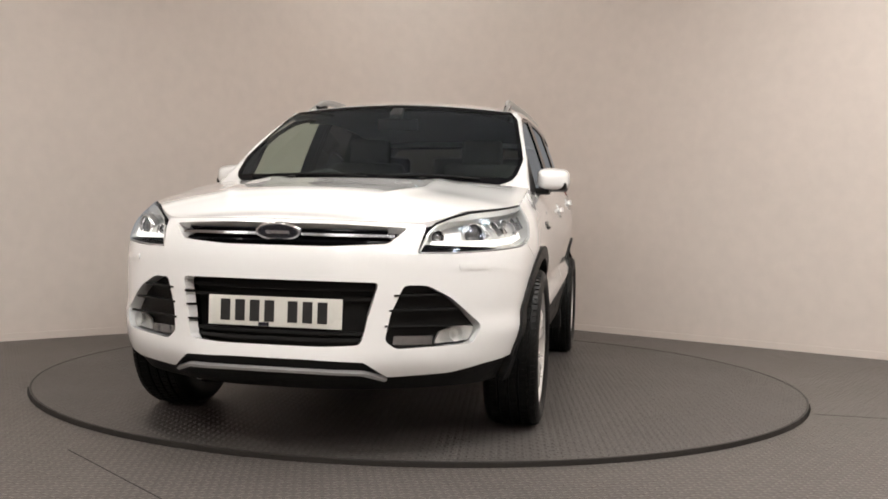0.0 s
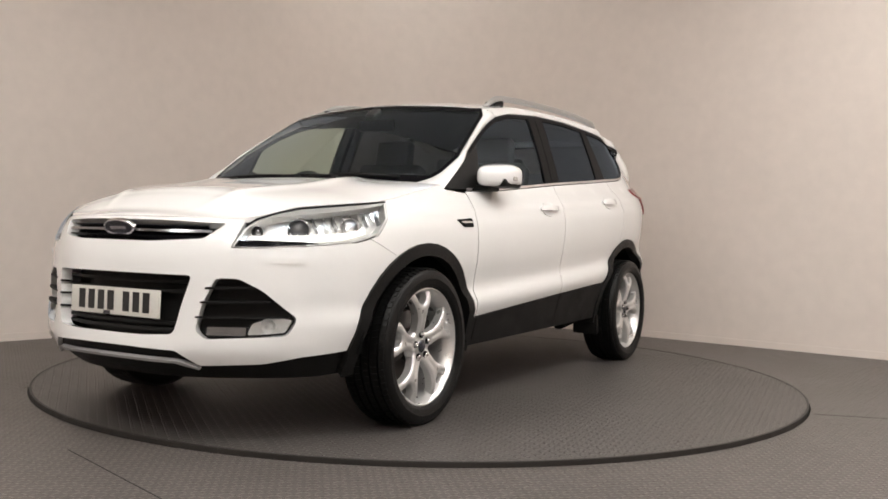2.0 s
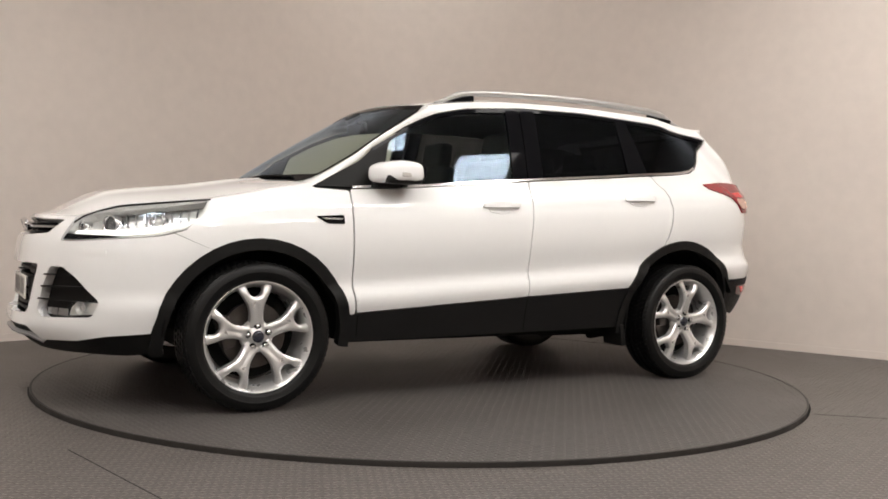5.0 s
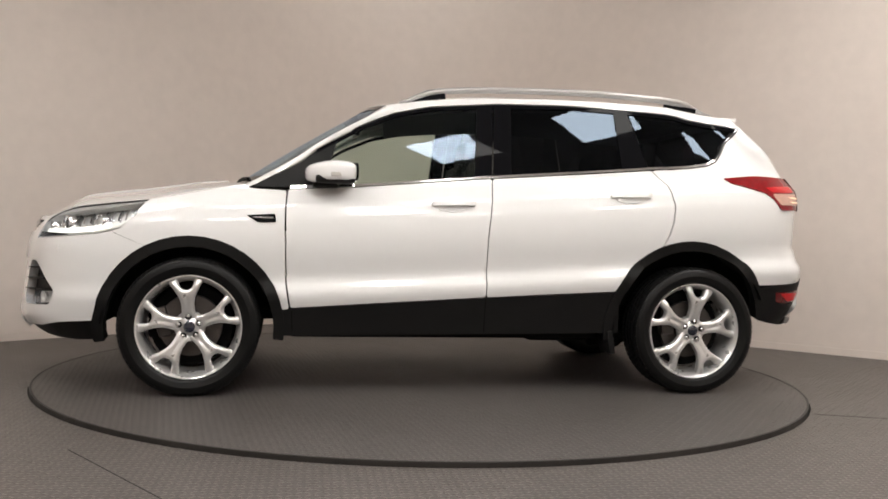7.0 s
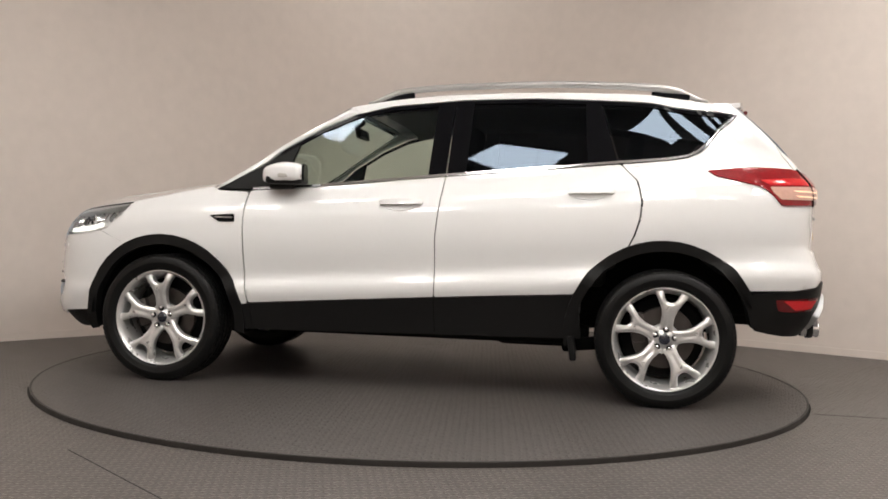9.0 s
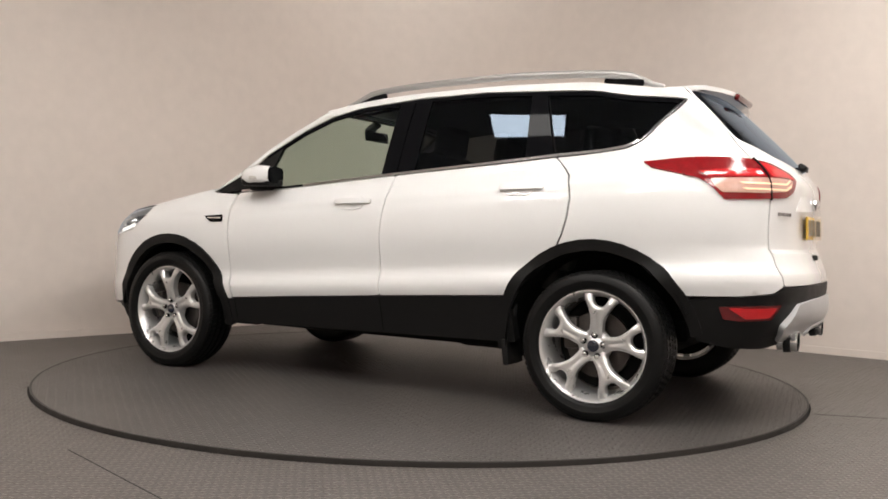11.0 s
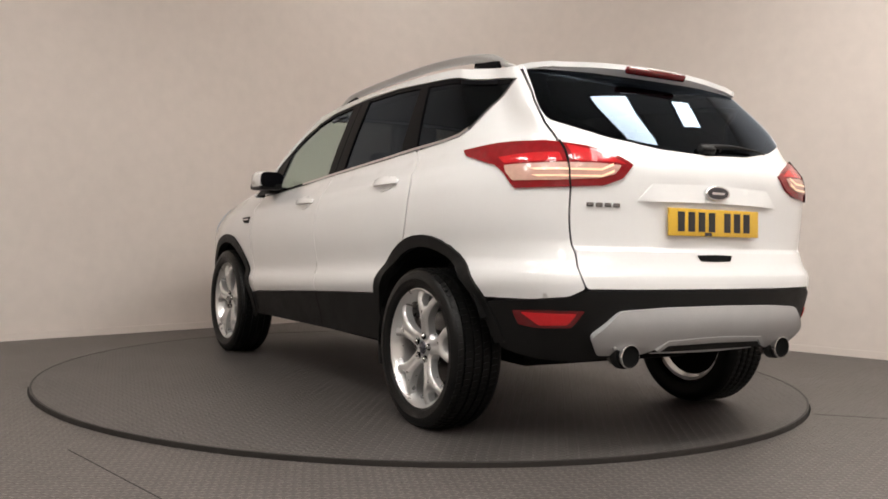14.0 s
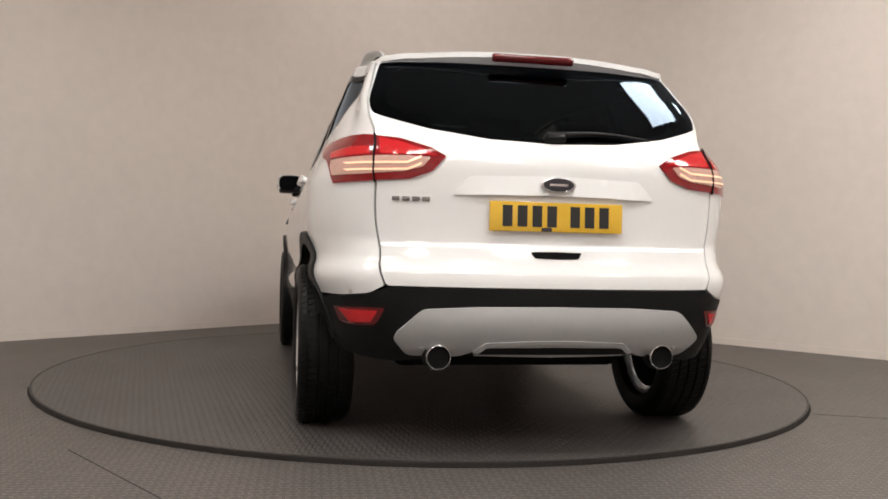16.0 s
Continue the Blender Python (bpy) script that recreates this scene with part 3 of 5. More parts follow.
def build_headlights():
    for mir in (False, True):
        k = -1 if mir else 1
        lamp = panel("headlight", HEAD, REFLECTOR, car, "swept-back clear headlight with chrome bowls and a lit daytime strip", off=-0.048, thick=0.0, mirror=mir, step=0.03)
        panel("bezel", HEAD, REFLECTOR, lamp, "bright bezel", off=-0.004, thick=0.045, mirror=mir, step=0.03,
              holes=[([front(0.527, 0.795), front(0.545, 0.85), front(0.567, 0.878), front(0.615, 0.905), side(1.93, 0.926), side(1.75, 0.948), side(1.575, 0.967), side(1.612, 0.903), side(1.687, 0.841), side(1.80, 0.81), side(1.94, 0.80), front(0.66, 0.802)], 0.01)])
        panel("lens", HEAD, LENS, lamp, "clear lens", off=0.002, thick=0.002, mirror=mir, step=0.03)
        for x, z, r, eyed in ((1.985, 0.858, 0.045, EYE), (1.80, 0.878, 0.036, REFLECTOR), (2.085, 0.845, 0.026, SMOKED_CHROME)):
            c = skin(np.array([side(x, z)]), -0.03)[0]
            a = skin(np.array([side(x, z)]), 0.0)[0] - c
            yaw = math.degrees(math.atan2(a[1], a[0])) * 0.75
            v, f = lathe([(r, -0.03), (r * 1.02, 0.012), (r * 0.94, 0.014), (r * 0.9, 0.0), (r * 0.82, -0.008), (r * 0.8, -0.03)], 28, "x")
            bowl = mesh_ob("lamp_bowl", v, f, CHROME, lamp, "chrome lamp bowl")
            bowl.matrix_basis = pose(c[0], k * c[1], c[2], 0, 0, k * yaw)
            v, f = lathe([(0.0001, 0.012), (r * 0.35, 0.009), (r * 0.65, 0.0), (r * 0.84, -0.014)], 24, "x")
            eye = mesh_ob("projector_lens", v, f, eyed, lamp, "glass projector lens")
            eye.matrix_basis = bowl.matrix_basis.copy()
        drl = [front(0.55, 0.800), front(0.65, 0.803), side(1.95, 0.808), side(1.83, 0.82), side(1.74, 0.84), side(1.74, 0.866), side(1.83, 0.843), side(1.95, 0.831), front(0.65, 0.827), front(0.557, 0.824)]
        panel("daytime_strip", drl, DRL, lamp, "glowing white daytime running strip", off=-0.02, thick=0.012, mirror=mir, step=0.03, r=0.005)
        for i in range(9):
            x = 1.93 - 0.037 * i
            z = 0.852 + (1.95 - x) * 0.11
            fin = [side(x, z), side(x - 0.007, z), side(x - 0.019, z + 0.056), side(x - 0.012, z + 0.056)]
            panel("reflector_fin", fin, CHROME if i % 2 else SMOKED_CHROME, lamp, off=-0.026, thick=0.025, mirror=mir, r=0.002)
        top = [front(0.60, 0.891), side(1.93, 0.909), side(1.78, 0.930), side(1.60, 0.957), side(1.58, 0.966), side(1.75, 0.948), side(1.93, 0.927), front(0.61, 0.904)]
        panel("brow", top, BROW, lamp, "grey upper brow", off=-0.002, thick=0.03, mirror=mir, r=0.004)
        seal = [front(0.535, 0.852), front(0.56, 0.881), front(0.61, 0.908), side(1.93, 0.929), side(1.75, 0.951), side(1.562, 0.972), side(1.56, 0.977), side(1.75, 0.957), side(1.93, 0.935), front(0.607, 0.914), front(0.555, 0.887), front(0.531, 0.855)]
        panel("lamp_seal", seal, DARK, lamp, "thin black seal along the bonnet", off=0.0, thick=0.02, mirror=mir, r=0.002)
        under = [front(0.52, 0.776), front(0.62, 0.778), side(1.99, 0.788), side(1.94, 0.794), side(1.99, 0.799), front(0.62, 0.802), front(0.53, 0.803)]
        panel("lower_trim", under, GLOSSY, lamp, "black lower trim", off=-0.002, thick=0.03, mirror=mir, r=0.003)


# side curves, front to rear
DLO_TOP = [(1.06, 1.06), (0.81, 1.205), (0.73, 1.272), (0.49, 1.412), (0.31, 1.49), (0.12, 1.533), (-0.26, 1.568), (-0.65, 1.577), (-0.98, 1.565), (-1.31, 1.541), (-1.52, 1.516), (-1.675, 1.497)]
DLO_LOW = [(-1.495, 1.295), (-1.44, 1.268), (-1.33, 1.25), (-1.10, 1.231), (-0.77, 1.2), (-0.2, 1.15), (0.32, 1.10), (0.50, 1.082), (0.86, 1.06)]
ROOF_EDGE = [(0.37, 1.53), (0.12, 1.572), (-0.2, 1.602), (-0.8, 1.612), (-1.3, 1.588), (-1.57, 1.558)]
SEAM = [(0.632, 1.555), (0.670, 1.42), (0.686, 1.345), (0.684, 1.29), (0.672, 1.21), (0.672, 1.03), (0.665, 0.86), (0.655, 0.74), (0.635, 0.652)]
TAIL_LAMP = [side(-1.535, 1.194), rear(0.765, 1.215), rear(0.70, 1.215), rear(0.58, 1.195), rear(0.47, 1.158), rear(0.42, 1.13), rear(0.47, 1.075), rear(0.55, 1.045), rear(0.72, 1.033), side(-1.90, 1.028), side(-1.845, 1.085), side(-1.785, 1.122), side(-1.67, 1.146), side(-1.58, 1.166)]


def build_sides():
    fend = [side(0.882, 1.045), side(1.06, 1.052), side(1.09, 1.069), side(1.3, 1.029), side(1.56, 0.976), side(1.605, 0.9), side(1.685, 0.828), side(1.73, 0.817),
            *arc(*ARCH_F, 62, 168, 16), side(0.857, 0.44), side(0.878, 0.57), side(0.888, 0.86), side(0.888, 0.95)]
    f = both("front_fender", fend, PAINT, "white painted front wing", step=0.024)
    for mir, ob in zip((False, True), f):
        vent = [side(1.078, 0.912), side(0.935, 0.922), side(0.93, 0.880), side(1.02, 0.878)]
        v = panel("wing_vent", vent, GLOSSY, ob, "small chrome-edged black wing vent", off=0.004, thick=0.01, mirror=mir, r=0.008)
        for z in (0.891, 0.904):
            panel("vent_slot", [side(1.05 - (0.02 if z < 0.9 else 0), z), side(0.945, z + 0.002), side(0.942, z - 0.006), side(1.03 - (0.02 if z < 0.9 else 0), z - 0.007)], CHROME if z > 0.9 else DARK, v, off=0.007, thick=0.006, mirror=mir, r=0.002)
    door = [side(0.872, 1.05), side(0.88, 0.95), side(0.88, 0.86), side(0.87, 0.57), side(0.849, 0.447), side(0.4, 0.478), side(-0.166, 0.515), side(-0.166, 0.83), side(-0.2, 1.143), side(0.32, 1.093), side(0.5, 1.075), side(0.86, 1.053)]
    fd = both("front_door", door, PAINT, "white painted front door", step=0.022)
    door = [side(-0.206, 1.144), side(-0.1715, 0.83), side(-0.1715, 0.515), side(-0.5, 0.535), side(-0.89, 0.556), *arc(*ARCH_R, 27, 68, 8), side(-1.18, 0.865), side(-1.202, 0.94), side(-1.212, 1.03), side(-1.186, 1.14), side(-1.105, 1.223), side(-0.77, 1.192)]
    rd = both("rear_door", door, PAINT, "white painted rear door", step=0.022)
    quarter = [side(-1.112, 1.223), *[side(x, z) for x, z in ((-1.33, 1.243), (-1.445, 1.26), (-1.505, 1.288), (-1.55, 1.335), (-1.607, 1.41), (-1.695, 1.497))], *[side(x, z + 0.004) for x, z in DLO_TOP[-2:3:-1]], *[side(x, z) for x, z in ROOF_EDGE],
               *[rear(y + 0.003, z) for y, z in SEAM], rear(0.69, 0.622), side(-1.98, 0.606), *arc(*ARCH_R, 149, 69.4, 14), side(-1.189, 0.865), side(-1.211, 0.94), side(-1.221, 1.03), side(-1.195, 1.14)]
    qp = both("rear_quarter", quarter, PAINT, "white painted rear quarter panel and roof side", step=0.025)
    sill = [side(0.91, 0.436), side(0.4, 0.474), side(-0.17, 0.511), side(-0.91, 0.55), side(-0.93, 0.325), side(-0.2, 0.315), side(0.93, 0.30)]
    both("side_sill", sill, PLASTIC, "black plastic sill cladding", off=0.002, thick=0.06, step=0.08)
    for x, z0, z1 in ((-0.17, 0.33, 0.505), (0.838, 0.33, 0.435)):
        both("sill_joint", [side(x - 0.002, z0), side(x + 0.002, z0), side(x + 0.006, z1), side(x + 0.002, z1)], DARK, off=0.0035, thick=0.004, r=0.001)
    for (cx, cz, r), a0, a1, rin in ((ARCH_F, -9, 187, 0.414), (ARCH_R, -7, 171, ARCH_R[2] - 0.048)):
        ring = arc(cx, cz, r + 0.004, a0, a1, 22) + arc(cx, cz, rin, a1, a0, 22)
        both("arch_trim", ring, PLASTIC, "black plastic wheel arch trim", off=0.012, thick=0.05, step=0.04, r=0.006)
    # glass, pillars and the bright strip
    top = lambda x: float(np.interp(-x, [-p[0] for p in DLO_TOP], [p[1] for p in DLO_TOP]))
    low = lambda x: float(np.interp(x, [p[0] for p in DLO_LOW], [p[1] for p in DLO_LOW]))

    def window(x0a, x0b, x1a, x1b, n=8, lo=0.012, hi=0.014):
        """Outline between two leaning lines: x0 in front (at the sill, at the top), x1 behind."""
        a = [side(x0a + (x1a - x0a) * i / n, low(x0a + (x1a - x0a) * i / n) + lo) for i in range(n + 1)]
        b = [side(x1b + (x0b - x1b) * i / n, top(x1b + (x0b - x1b) * i / n) - hi) for i in range(n + 1)]
        return a + b
    for mir in (False, True):
        fdo, rdo, qpo = fd[mir], rd[mir], qp[mir]
        panel("door_glass", window(0.70, 0.62, -0.115, -0.14), CLEAR, fdo, "clear front side window", off=-0.008, thick=0.003, mirror=mir)
        panel("door_glass", window(-0.305, -0.325, -0.945, -0.925), PRIVACY, rdo, "dark privacy glass rear side window", off=-0.008, thick=0.003, mirror=mir)
        quart = [side(-1.10, 1.244), side(-1.33, 1.262), side(-1.435, 1.28), side(-1.485, 1.303), side(-1.532, 1.347), side(-1.588, 1.42), side(-1.645, 1.482), side(-1.52, 1.5), side(-1.31, 1.526), side(-1.01, 1.548)]
        panel("quarter_glass", quart, PRIVACY, qpo, "dark privacy quarter window", off=-0.008, thick=0.003, mirror=mir)
        panel("window_sail", [side(1.055, 1.062), side(0.87, 1.066), side(0.70, 1.076), side(0.62, 1.33), side(0.72, 1.272), side(0.81, 1.198)], PLASTIC, fdo, "black triangular window corner", off=-0.003, thick=0.02, mirror=mir)
        panel("b_pillar_cover", [side(-0.108, 1.152), side(-0.2, 1.158), side(-0.225, 1.555), side(-0.134, 1.548)], GLOSSY, fdo, "gloss black pillar cover", off=-0.001, thick=0.02, mirror=mir)
        panel("b_pillar_cover", [side(-0.208, 1.158), side(-0.31, 1.17), side(-0.33, 1.562), side(-0.233, 1.556)], GLOSSY, rdo, "gloss black pillar cover", off=-0.001, thick=0.02, mirror=mir)
        panel("c_pillar_cover", [side(-0.94, 1.224), side(-1.09, 1.24), side(-1.0, 1.548), side(-0.92, 1.556)], GLOSSY, rdo, "gloss black pillar cover", off=-0.002, thick=0.02, mirror=mir)
        ring = DLO_TOP[2:]
        frame_top = [side(x, z - 0.001) for x, z in ring] + [side(x + (0.012 if x < -1.5 else 0), z - 0.02) for x, z in ring[::-1]]
        panel("window_seal", frame_top, GLOSSY, qpo, "black upper window seal", off=-0.002, thick=0.015, mirror=mir, r=0.003)
        strip = DLO_LOW[::-1]
        panel("belt_strip", [side(x, z + 0.010) for x, z in strip] + [side(x, z - 0.002) for x, z in strip[::-1]], CHROME, qpo, "bright belt strip under the side windows", off=0.003, thick=0.012, mirror=mir, r=0.002)
        tip = [(-1.495, 1.295), (-1.54, 1.343), (-1.595, 1.415), (-1.678, 1.497)]
        panel("belt_strip", [side(x, z) for x, z in tip] + [side(x - 0.006, z - 0.002) for x, z in tip[::-1]], SMOKED_CHROME, qpo, "thin bright strip behind the quarter window", off=0.001, thick=0.012, mirror=mir, r=0.002)
        for ob, x0, x1, z in ((fdo, 0.135, -0.10, 0.992), (rdo, -0.845, -1.08, 1.068)):
            door_handle(ob, x0, x1, z, mir)
        door_mirror(fdo, mir)
        a_pillar(mir)
    roof_rails()


def door_handle(parent, x0, x1, z, mir):
    cup = [side(x0 - 0.03, z - 0.026), side(x0 - 0.04, z + 0.03), side((x0 + x1) / 2, z + 0.05), side(x1 + 0.05, z + 0.034), side(x1 + 0.045, z - 0.022), side((x0 + x1) / 2, z - 0.036)]
    panel("handle_cup", cup, PAINT, parent, off=0.005, thick=0.006, mirror=mir, r=0.025, step=0.03)
    bow = lambda st: 0.008 + 0.02 * np.clip(np.sin(math.pi * (st[:, 0] - at_x(x0, z)) / (at_x(x1, z) - at_x(x0, z))), 0, 1) ** 0.5
    bar = [side(x0, z - 0.006), side(x0, z + 0.016), side((x0 + x1) / 2, z + 0.022), side(x1, z + 0.026), side(x1, z), side((x0 + x1) / 2, z - 0.006)]
    panel("door_handle", bar, PAINT, parent, "white painted door handle", off=bow, thick=0.026, mirror=mir, r=0.012, step=0.012)


def door_mirror(parent, mir):
    k = -1 if mir else 1
    bm = bmesh.new()
    bmesh.ops.create_uvsphere(bm, u_segments=28, v_segments=18, radius=1)
    for v in bm.verts:
        x, y, z = v.co
        sx = 0.125 if x > 0 else 0.11
        p = Vector((math.copysign(abs(x) ** (0.85 if x > 0 else 0.5), x) * sx, math.copysign(abs(y) ** 0.6, y) * 0.083, math.copysign(abs(z) ** 0.55, z) * 0.057))
        p.z += 0.006 * p.x / 0.12 - 0.02 * max(0, p.x) / 0.12
        p.x -= 0.03 * (p.y / 0.083)
        v.co = p
    house = part("door_mirror", bm, PAINT, parent, "white door mirror with black base and indicator strip")
    house.matrix_basis = Matrix.Translation((0.655, k * 0.895, 1.148)) @ Matrix.Diagonal((1, k, 1, 1))
    bm = box_bm((0.2, 0.145, 0.045), Matrix.Translation((-0.015, 0.0, -0.04)), 0.022, 3)
    part("mirror_base", bm, PLASTIC, house, "black lower mirror shell")
    bm = box_bm((0.13, 0.09, 0.03), Matrix.Translation((0.03, -0.06, -0.068)), 0.012, 2)
    part("mirror_arm", bm, PLASTIC, house, "black mirror arm")
    bm = box_bm((0.13, 0.012, 0.022), pose(-0.055, 0.074, -0.018, 0, 0, 8), 0.005, 2)
    part("indicator_strip", bm, LENS_SOLID, house, "clear indicator strip")
    bm = bmesh.new()
    bmesh.ops.create_cone(bm, cap_ends=True, segments=32, radius1=1, radius2=0.97, depth=0.012)
    for v in bm.verts:
        x, y, z = v.co
        v.co = (-z, math.copysign(abs(y) ** 0.6, y) * 0.076, math.copysign(abs(x) ** 0.6, x) * 0.047)
    bmesh.ops.transform(bm, matrix=pose(-0.112, 0.0, 0.0, 0, 0, 10), verts=bm.verts)
    part("mirror_glass", bm, GLOSSY, house, "silvered mirror glass")


LENS_SOLID = material("indicator_lens", (0.55, 0.53, 0.5), rough=0.15, coat=1, vary=0.05)


def screen_at(u, v):
    """The windscreen: u from -1 to 1 across, v from 0 at the scuttle to 1 at the roof."""
    base = np.array((1.205 - 0.145 * u * u, 0.748 * u, 1.075))
    roof = np.array((0.425 - 0.06 * u * u, 0.625 * u, 1.568 - 0.036 * u * u))
    p = base * (1 - v) + roof * v
    b = 0.010 * math.sin(math.pi * v)
    return p + np.array((0.5 * b, 0, 0.85 * b))


def screen_edge(v):
    return float(np.interp(v, [0, 0.04, 0.08, 0.14, 0.22, 0.33, 0.9, 1], [0.84, 0.92, 0.97, 1.005, 1.03, 1.06, 1.05, 1.0]))


def a_pillar(mir):
    k = -1 if mir else 1
    line = [(1.11, 1.048)] + [(x, z + 0.004) for x, z in DLO_TOP[:5]] + [(0.30, 1.497)]
    xs = spline(line, 4)

    def fn(u, v):
        i = v * (len(xs) - 1)
        x, z = np.interp(i, range(len(xs)), xs[:, 0]), np.interp(i, range(len(xs)), xs[:, 1])
        o = skin(np.array([side(x, z)]), 0.0)[0]
        w = v - 0.07 * (1 - v) ** 2
        q = screen_at(screen_edge(w), w)
        p = q * (1 - u) + o * u
        p = p + np.array((0.3, 0.55, 0.78)) * (0.012 + 0.006 * v) * math.sin(math.pi * u)
        return (p[0], k * p[1], p[2])
    grid_ob("a_pillar", fn, 6, 36, PAINT, car, "white windscreen pillar")


def roof_edge(x):
    r = spline(ROOF_EDGE, 8)
    z = float(np.interp(-x, -r[:, 0], r[:, 1]))
    return wrap(at_x(x, z), z)


def roof_at(u, v):
    w = 2 * u - 1
    xe = 0.37 + (-1.71 - 0.37) * v
    e = roof_edge(max(xe, -1.57)) if v > 0 else screen_at(1.0, 1.0)
    if v < 0.06:
        e = screen_at(1, 1) * (1 - v / 0.06) + roof_edge(0.37 - 2.08 * 0.06) * (v / 0.06)
    back = max(0, -1.57 - xe)
    e = np.array(e) * (1, 1 - 0.42 * back, 1) + np.array((0, 0, 0.06 * back))
    bow = 0.064 * (1 - v) - 0.085 * v ** 3
    x = xe + bow * (1 - w * w)
    crown = 0.036 + 0.022 * math.sin(math.pi * min(1, v * 1.2)) - 0.005 * max(0, v - 0.8) / 0.2
    return (x, float(e[1]) * w, float(e[2]) + crown * (1 - abs(w) ** 2.4) + 0.004 * math.exp(-((abs(w) - 0.86) / 0.05) ** 2))


def roof_rails():
    roof = grid_ob("roof", roof_at, 40, 48, PAINT, car, "white painted roof with a rear spoiler lip", thick=0.022)

    def under_lip(u, v):
        a = np.array(roof_at(u, 1.0)) - (0, 0, 0.022)
        w = wrap(at_y(float(a[1]) * 0.98, 1.55, True), 1.55)
        return tuple(a * (1 - v) + w * v)
    grid_ob("spoiler_underside", under_lip, 32, 3, PAINT, roof)
    for e in (0.0, 1.0):
        def cheek(u, v, e=e):
            a = np.array(roof_at(e, 0.9 + 0.1 * u)) - (0, 0, 0.022)
            w = wrap(at_x(max(float(a[0]), -1.74), 1.54), 1.54) * np.array((1, 1 if e else -1, 1))
            return tuple(a * (1 - v) + w * v)
        grid_ob("spoiler_cheek", cheek, 8, 3, PAINT, roof)
    for k in (1, -1):
        path, rad = [], []
        n = 34
        for i in range(n + 1):
            t = i / n
            x = 0.28 + (-1.555 - 0.28) * t
            e = roof_edge(x)
            m = min(t, 1 - t)
            lift = 0.040 * float(smooth01(m / 0.11))
            path.append((x, k * (e[1] - 0.062), e[2] + 0.014 + lift))
            rad.append(0.008 + (0.010 + 0.004 * t) * min(1, m / 0.08))
        rail = tube("roof_rail", path, rad, RAIL, car, "satin grey roof rail on black feet", n=12, flatten=0.95)
        for x in (0.12, -1.36):
            e = roof_edge(x)
            part("rail_foot", box_bm((0.20, 0.022, 0.034), pose(x, k * (e[1] - 0.062), e[2] + 0.022, 0, 9 if x > 0 else -6, 0), 0.010, 2), GLOSSY, rail, "black rail foot")


def hood_at(u, v):
    """The bonnet: v from the nose to the scuttle, u across."""
    e = HOOD_LINE
    i = (1 - (1 - v) ** 1.6) * (len(e) - 1)
    x, y, z = (np.interp(i, range(len(e)), e[:, c]) for c in range(3))
    w = 2 * u - 1
    crown = 0.07 * smooth01(v / 0.3) + 0.016 * smooth01((v - 0.2) / 0.3) - 0.03 * smooth01((v - 0.6) / 0.4)
    ridge = 0.011 * smooth01((v - 0.1) / 0.4) * math.exp(-abs((abs(w) - 0.55 + 0.06 * v) / 0.055) ** 1.4)
    x = x + 0.15 * (1 - w * w) * smooth01((v - 0.45) / 0.55)
    z = np.interp(-x, -e[:, 0], e[:, 2]) * min(1, v * 4) + z * (1 - min(1, v * 4))
    return (x, y * w, z + crown * (1 - abs(w) ** 2.2) + ridge)


HOOD_LINE = spline([wrap(s, z) for s, z in [front(0.03, 0.889)] + HOOD_EDGE[1:]], 12)


def build_top():
    hood = grid_ob("bonnet", hood_at, 96, 60, PAINT, car, "white bonnet with two raised creases", thick=0.02)
    for y in (0.33, -0.33):
        spot = min((hood_at(i / 60, j / 60) for i in range(61) for j in range(61)), key=lambda p: (p[0] - 1.27) ** 2 + (p[1] - y) ** 2)
        part("washer_nozzle", box_bm((0.026, 0.034, 0.014), pose(spot[0], spot[1], spot[2] + 0.004, 0, 8, 0), 0.005), PLASTIC, hood, "black washer nozzle")
    ws = grid_ob("windscreen", lambda u, v: screen_at((2 * u - 1) * screen_edge(v), v), 32, 36, SCREEN, car, "clear curved windscreen with a dark border")
    bm_edges = [(lambda u, v: screen_at((2 * u - 1) * screen_edge(0.94 + 0.06 * v), 0.94 + 0.06 * v) + (0.001, 0, 0.003), 32, 2), (lambda u, v: screen_at((2 * u - 1) * screen_edge(0.1 * v), 0.1 * v) + (0.001, 0, 0.003), 32, 2)]
    for s in (-1, 1):
        bm_edges.append((lambda u, v, s=s: screen_at(s * (screen_edge(v) - 0.03 + 0.03 * u), v) + (0.001, 0, 0.003), 2, 36))
    for fn, a, b in bm_edges:
        grid_ob("dark_border", fn, a, b, GLOSSY, ws, "black printed glass border")
    grid_ob("scuttle", lambda u, v: (1.30 - 0.22 * (2 * u - 1) ** 2 - 0.09 * v, 0.76 * (2 * u - 1), 1.072 + 0.012 * v), 24, 3, PLASTIC, car, "black scuttle panel", thick=0.04)
    for y0, y1 in ((-0.60, 0.02), (0.08, 0.56)):
        path = [screen_at((y0 + (y1 - y0) * i / 8) / 0.73, 0.06 + 0.02 * math.sin(math.pi * i / 8)) + (0.004, 0, 0.009) for i in range(9)]
        w = tube("wiper", path, 0.008, PLASTIC, car, "black windscreen wiper", n=6)


GUIDE = material("guide_lens", (0.95, 0.62, 0.42), rough=0.2, coat=0.3, vary=0.1, emit=0.5)


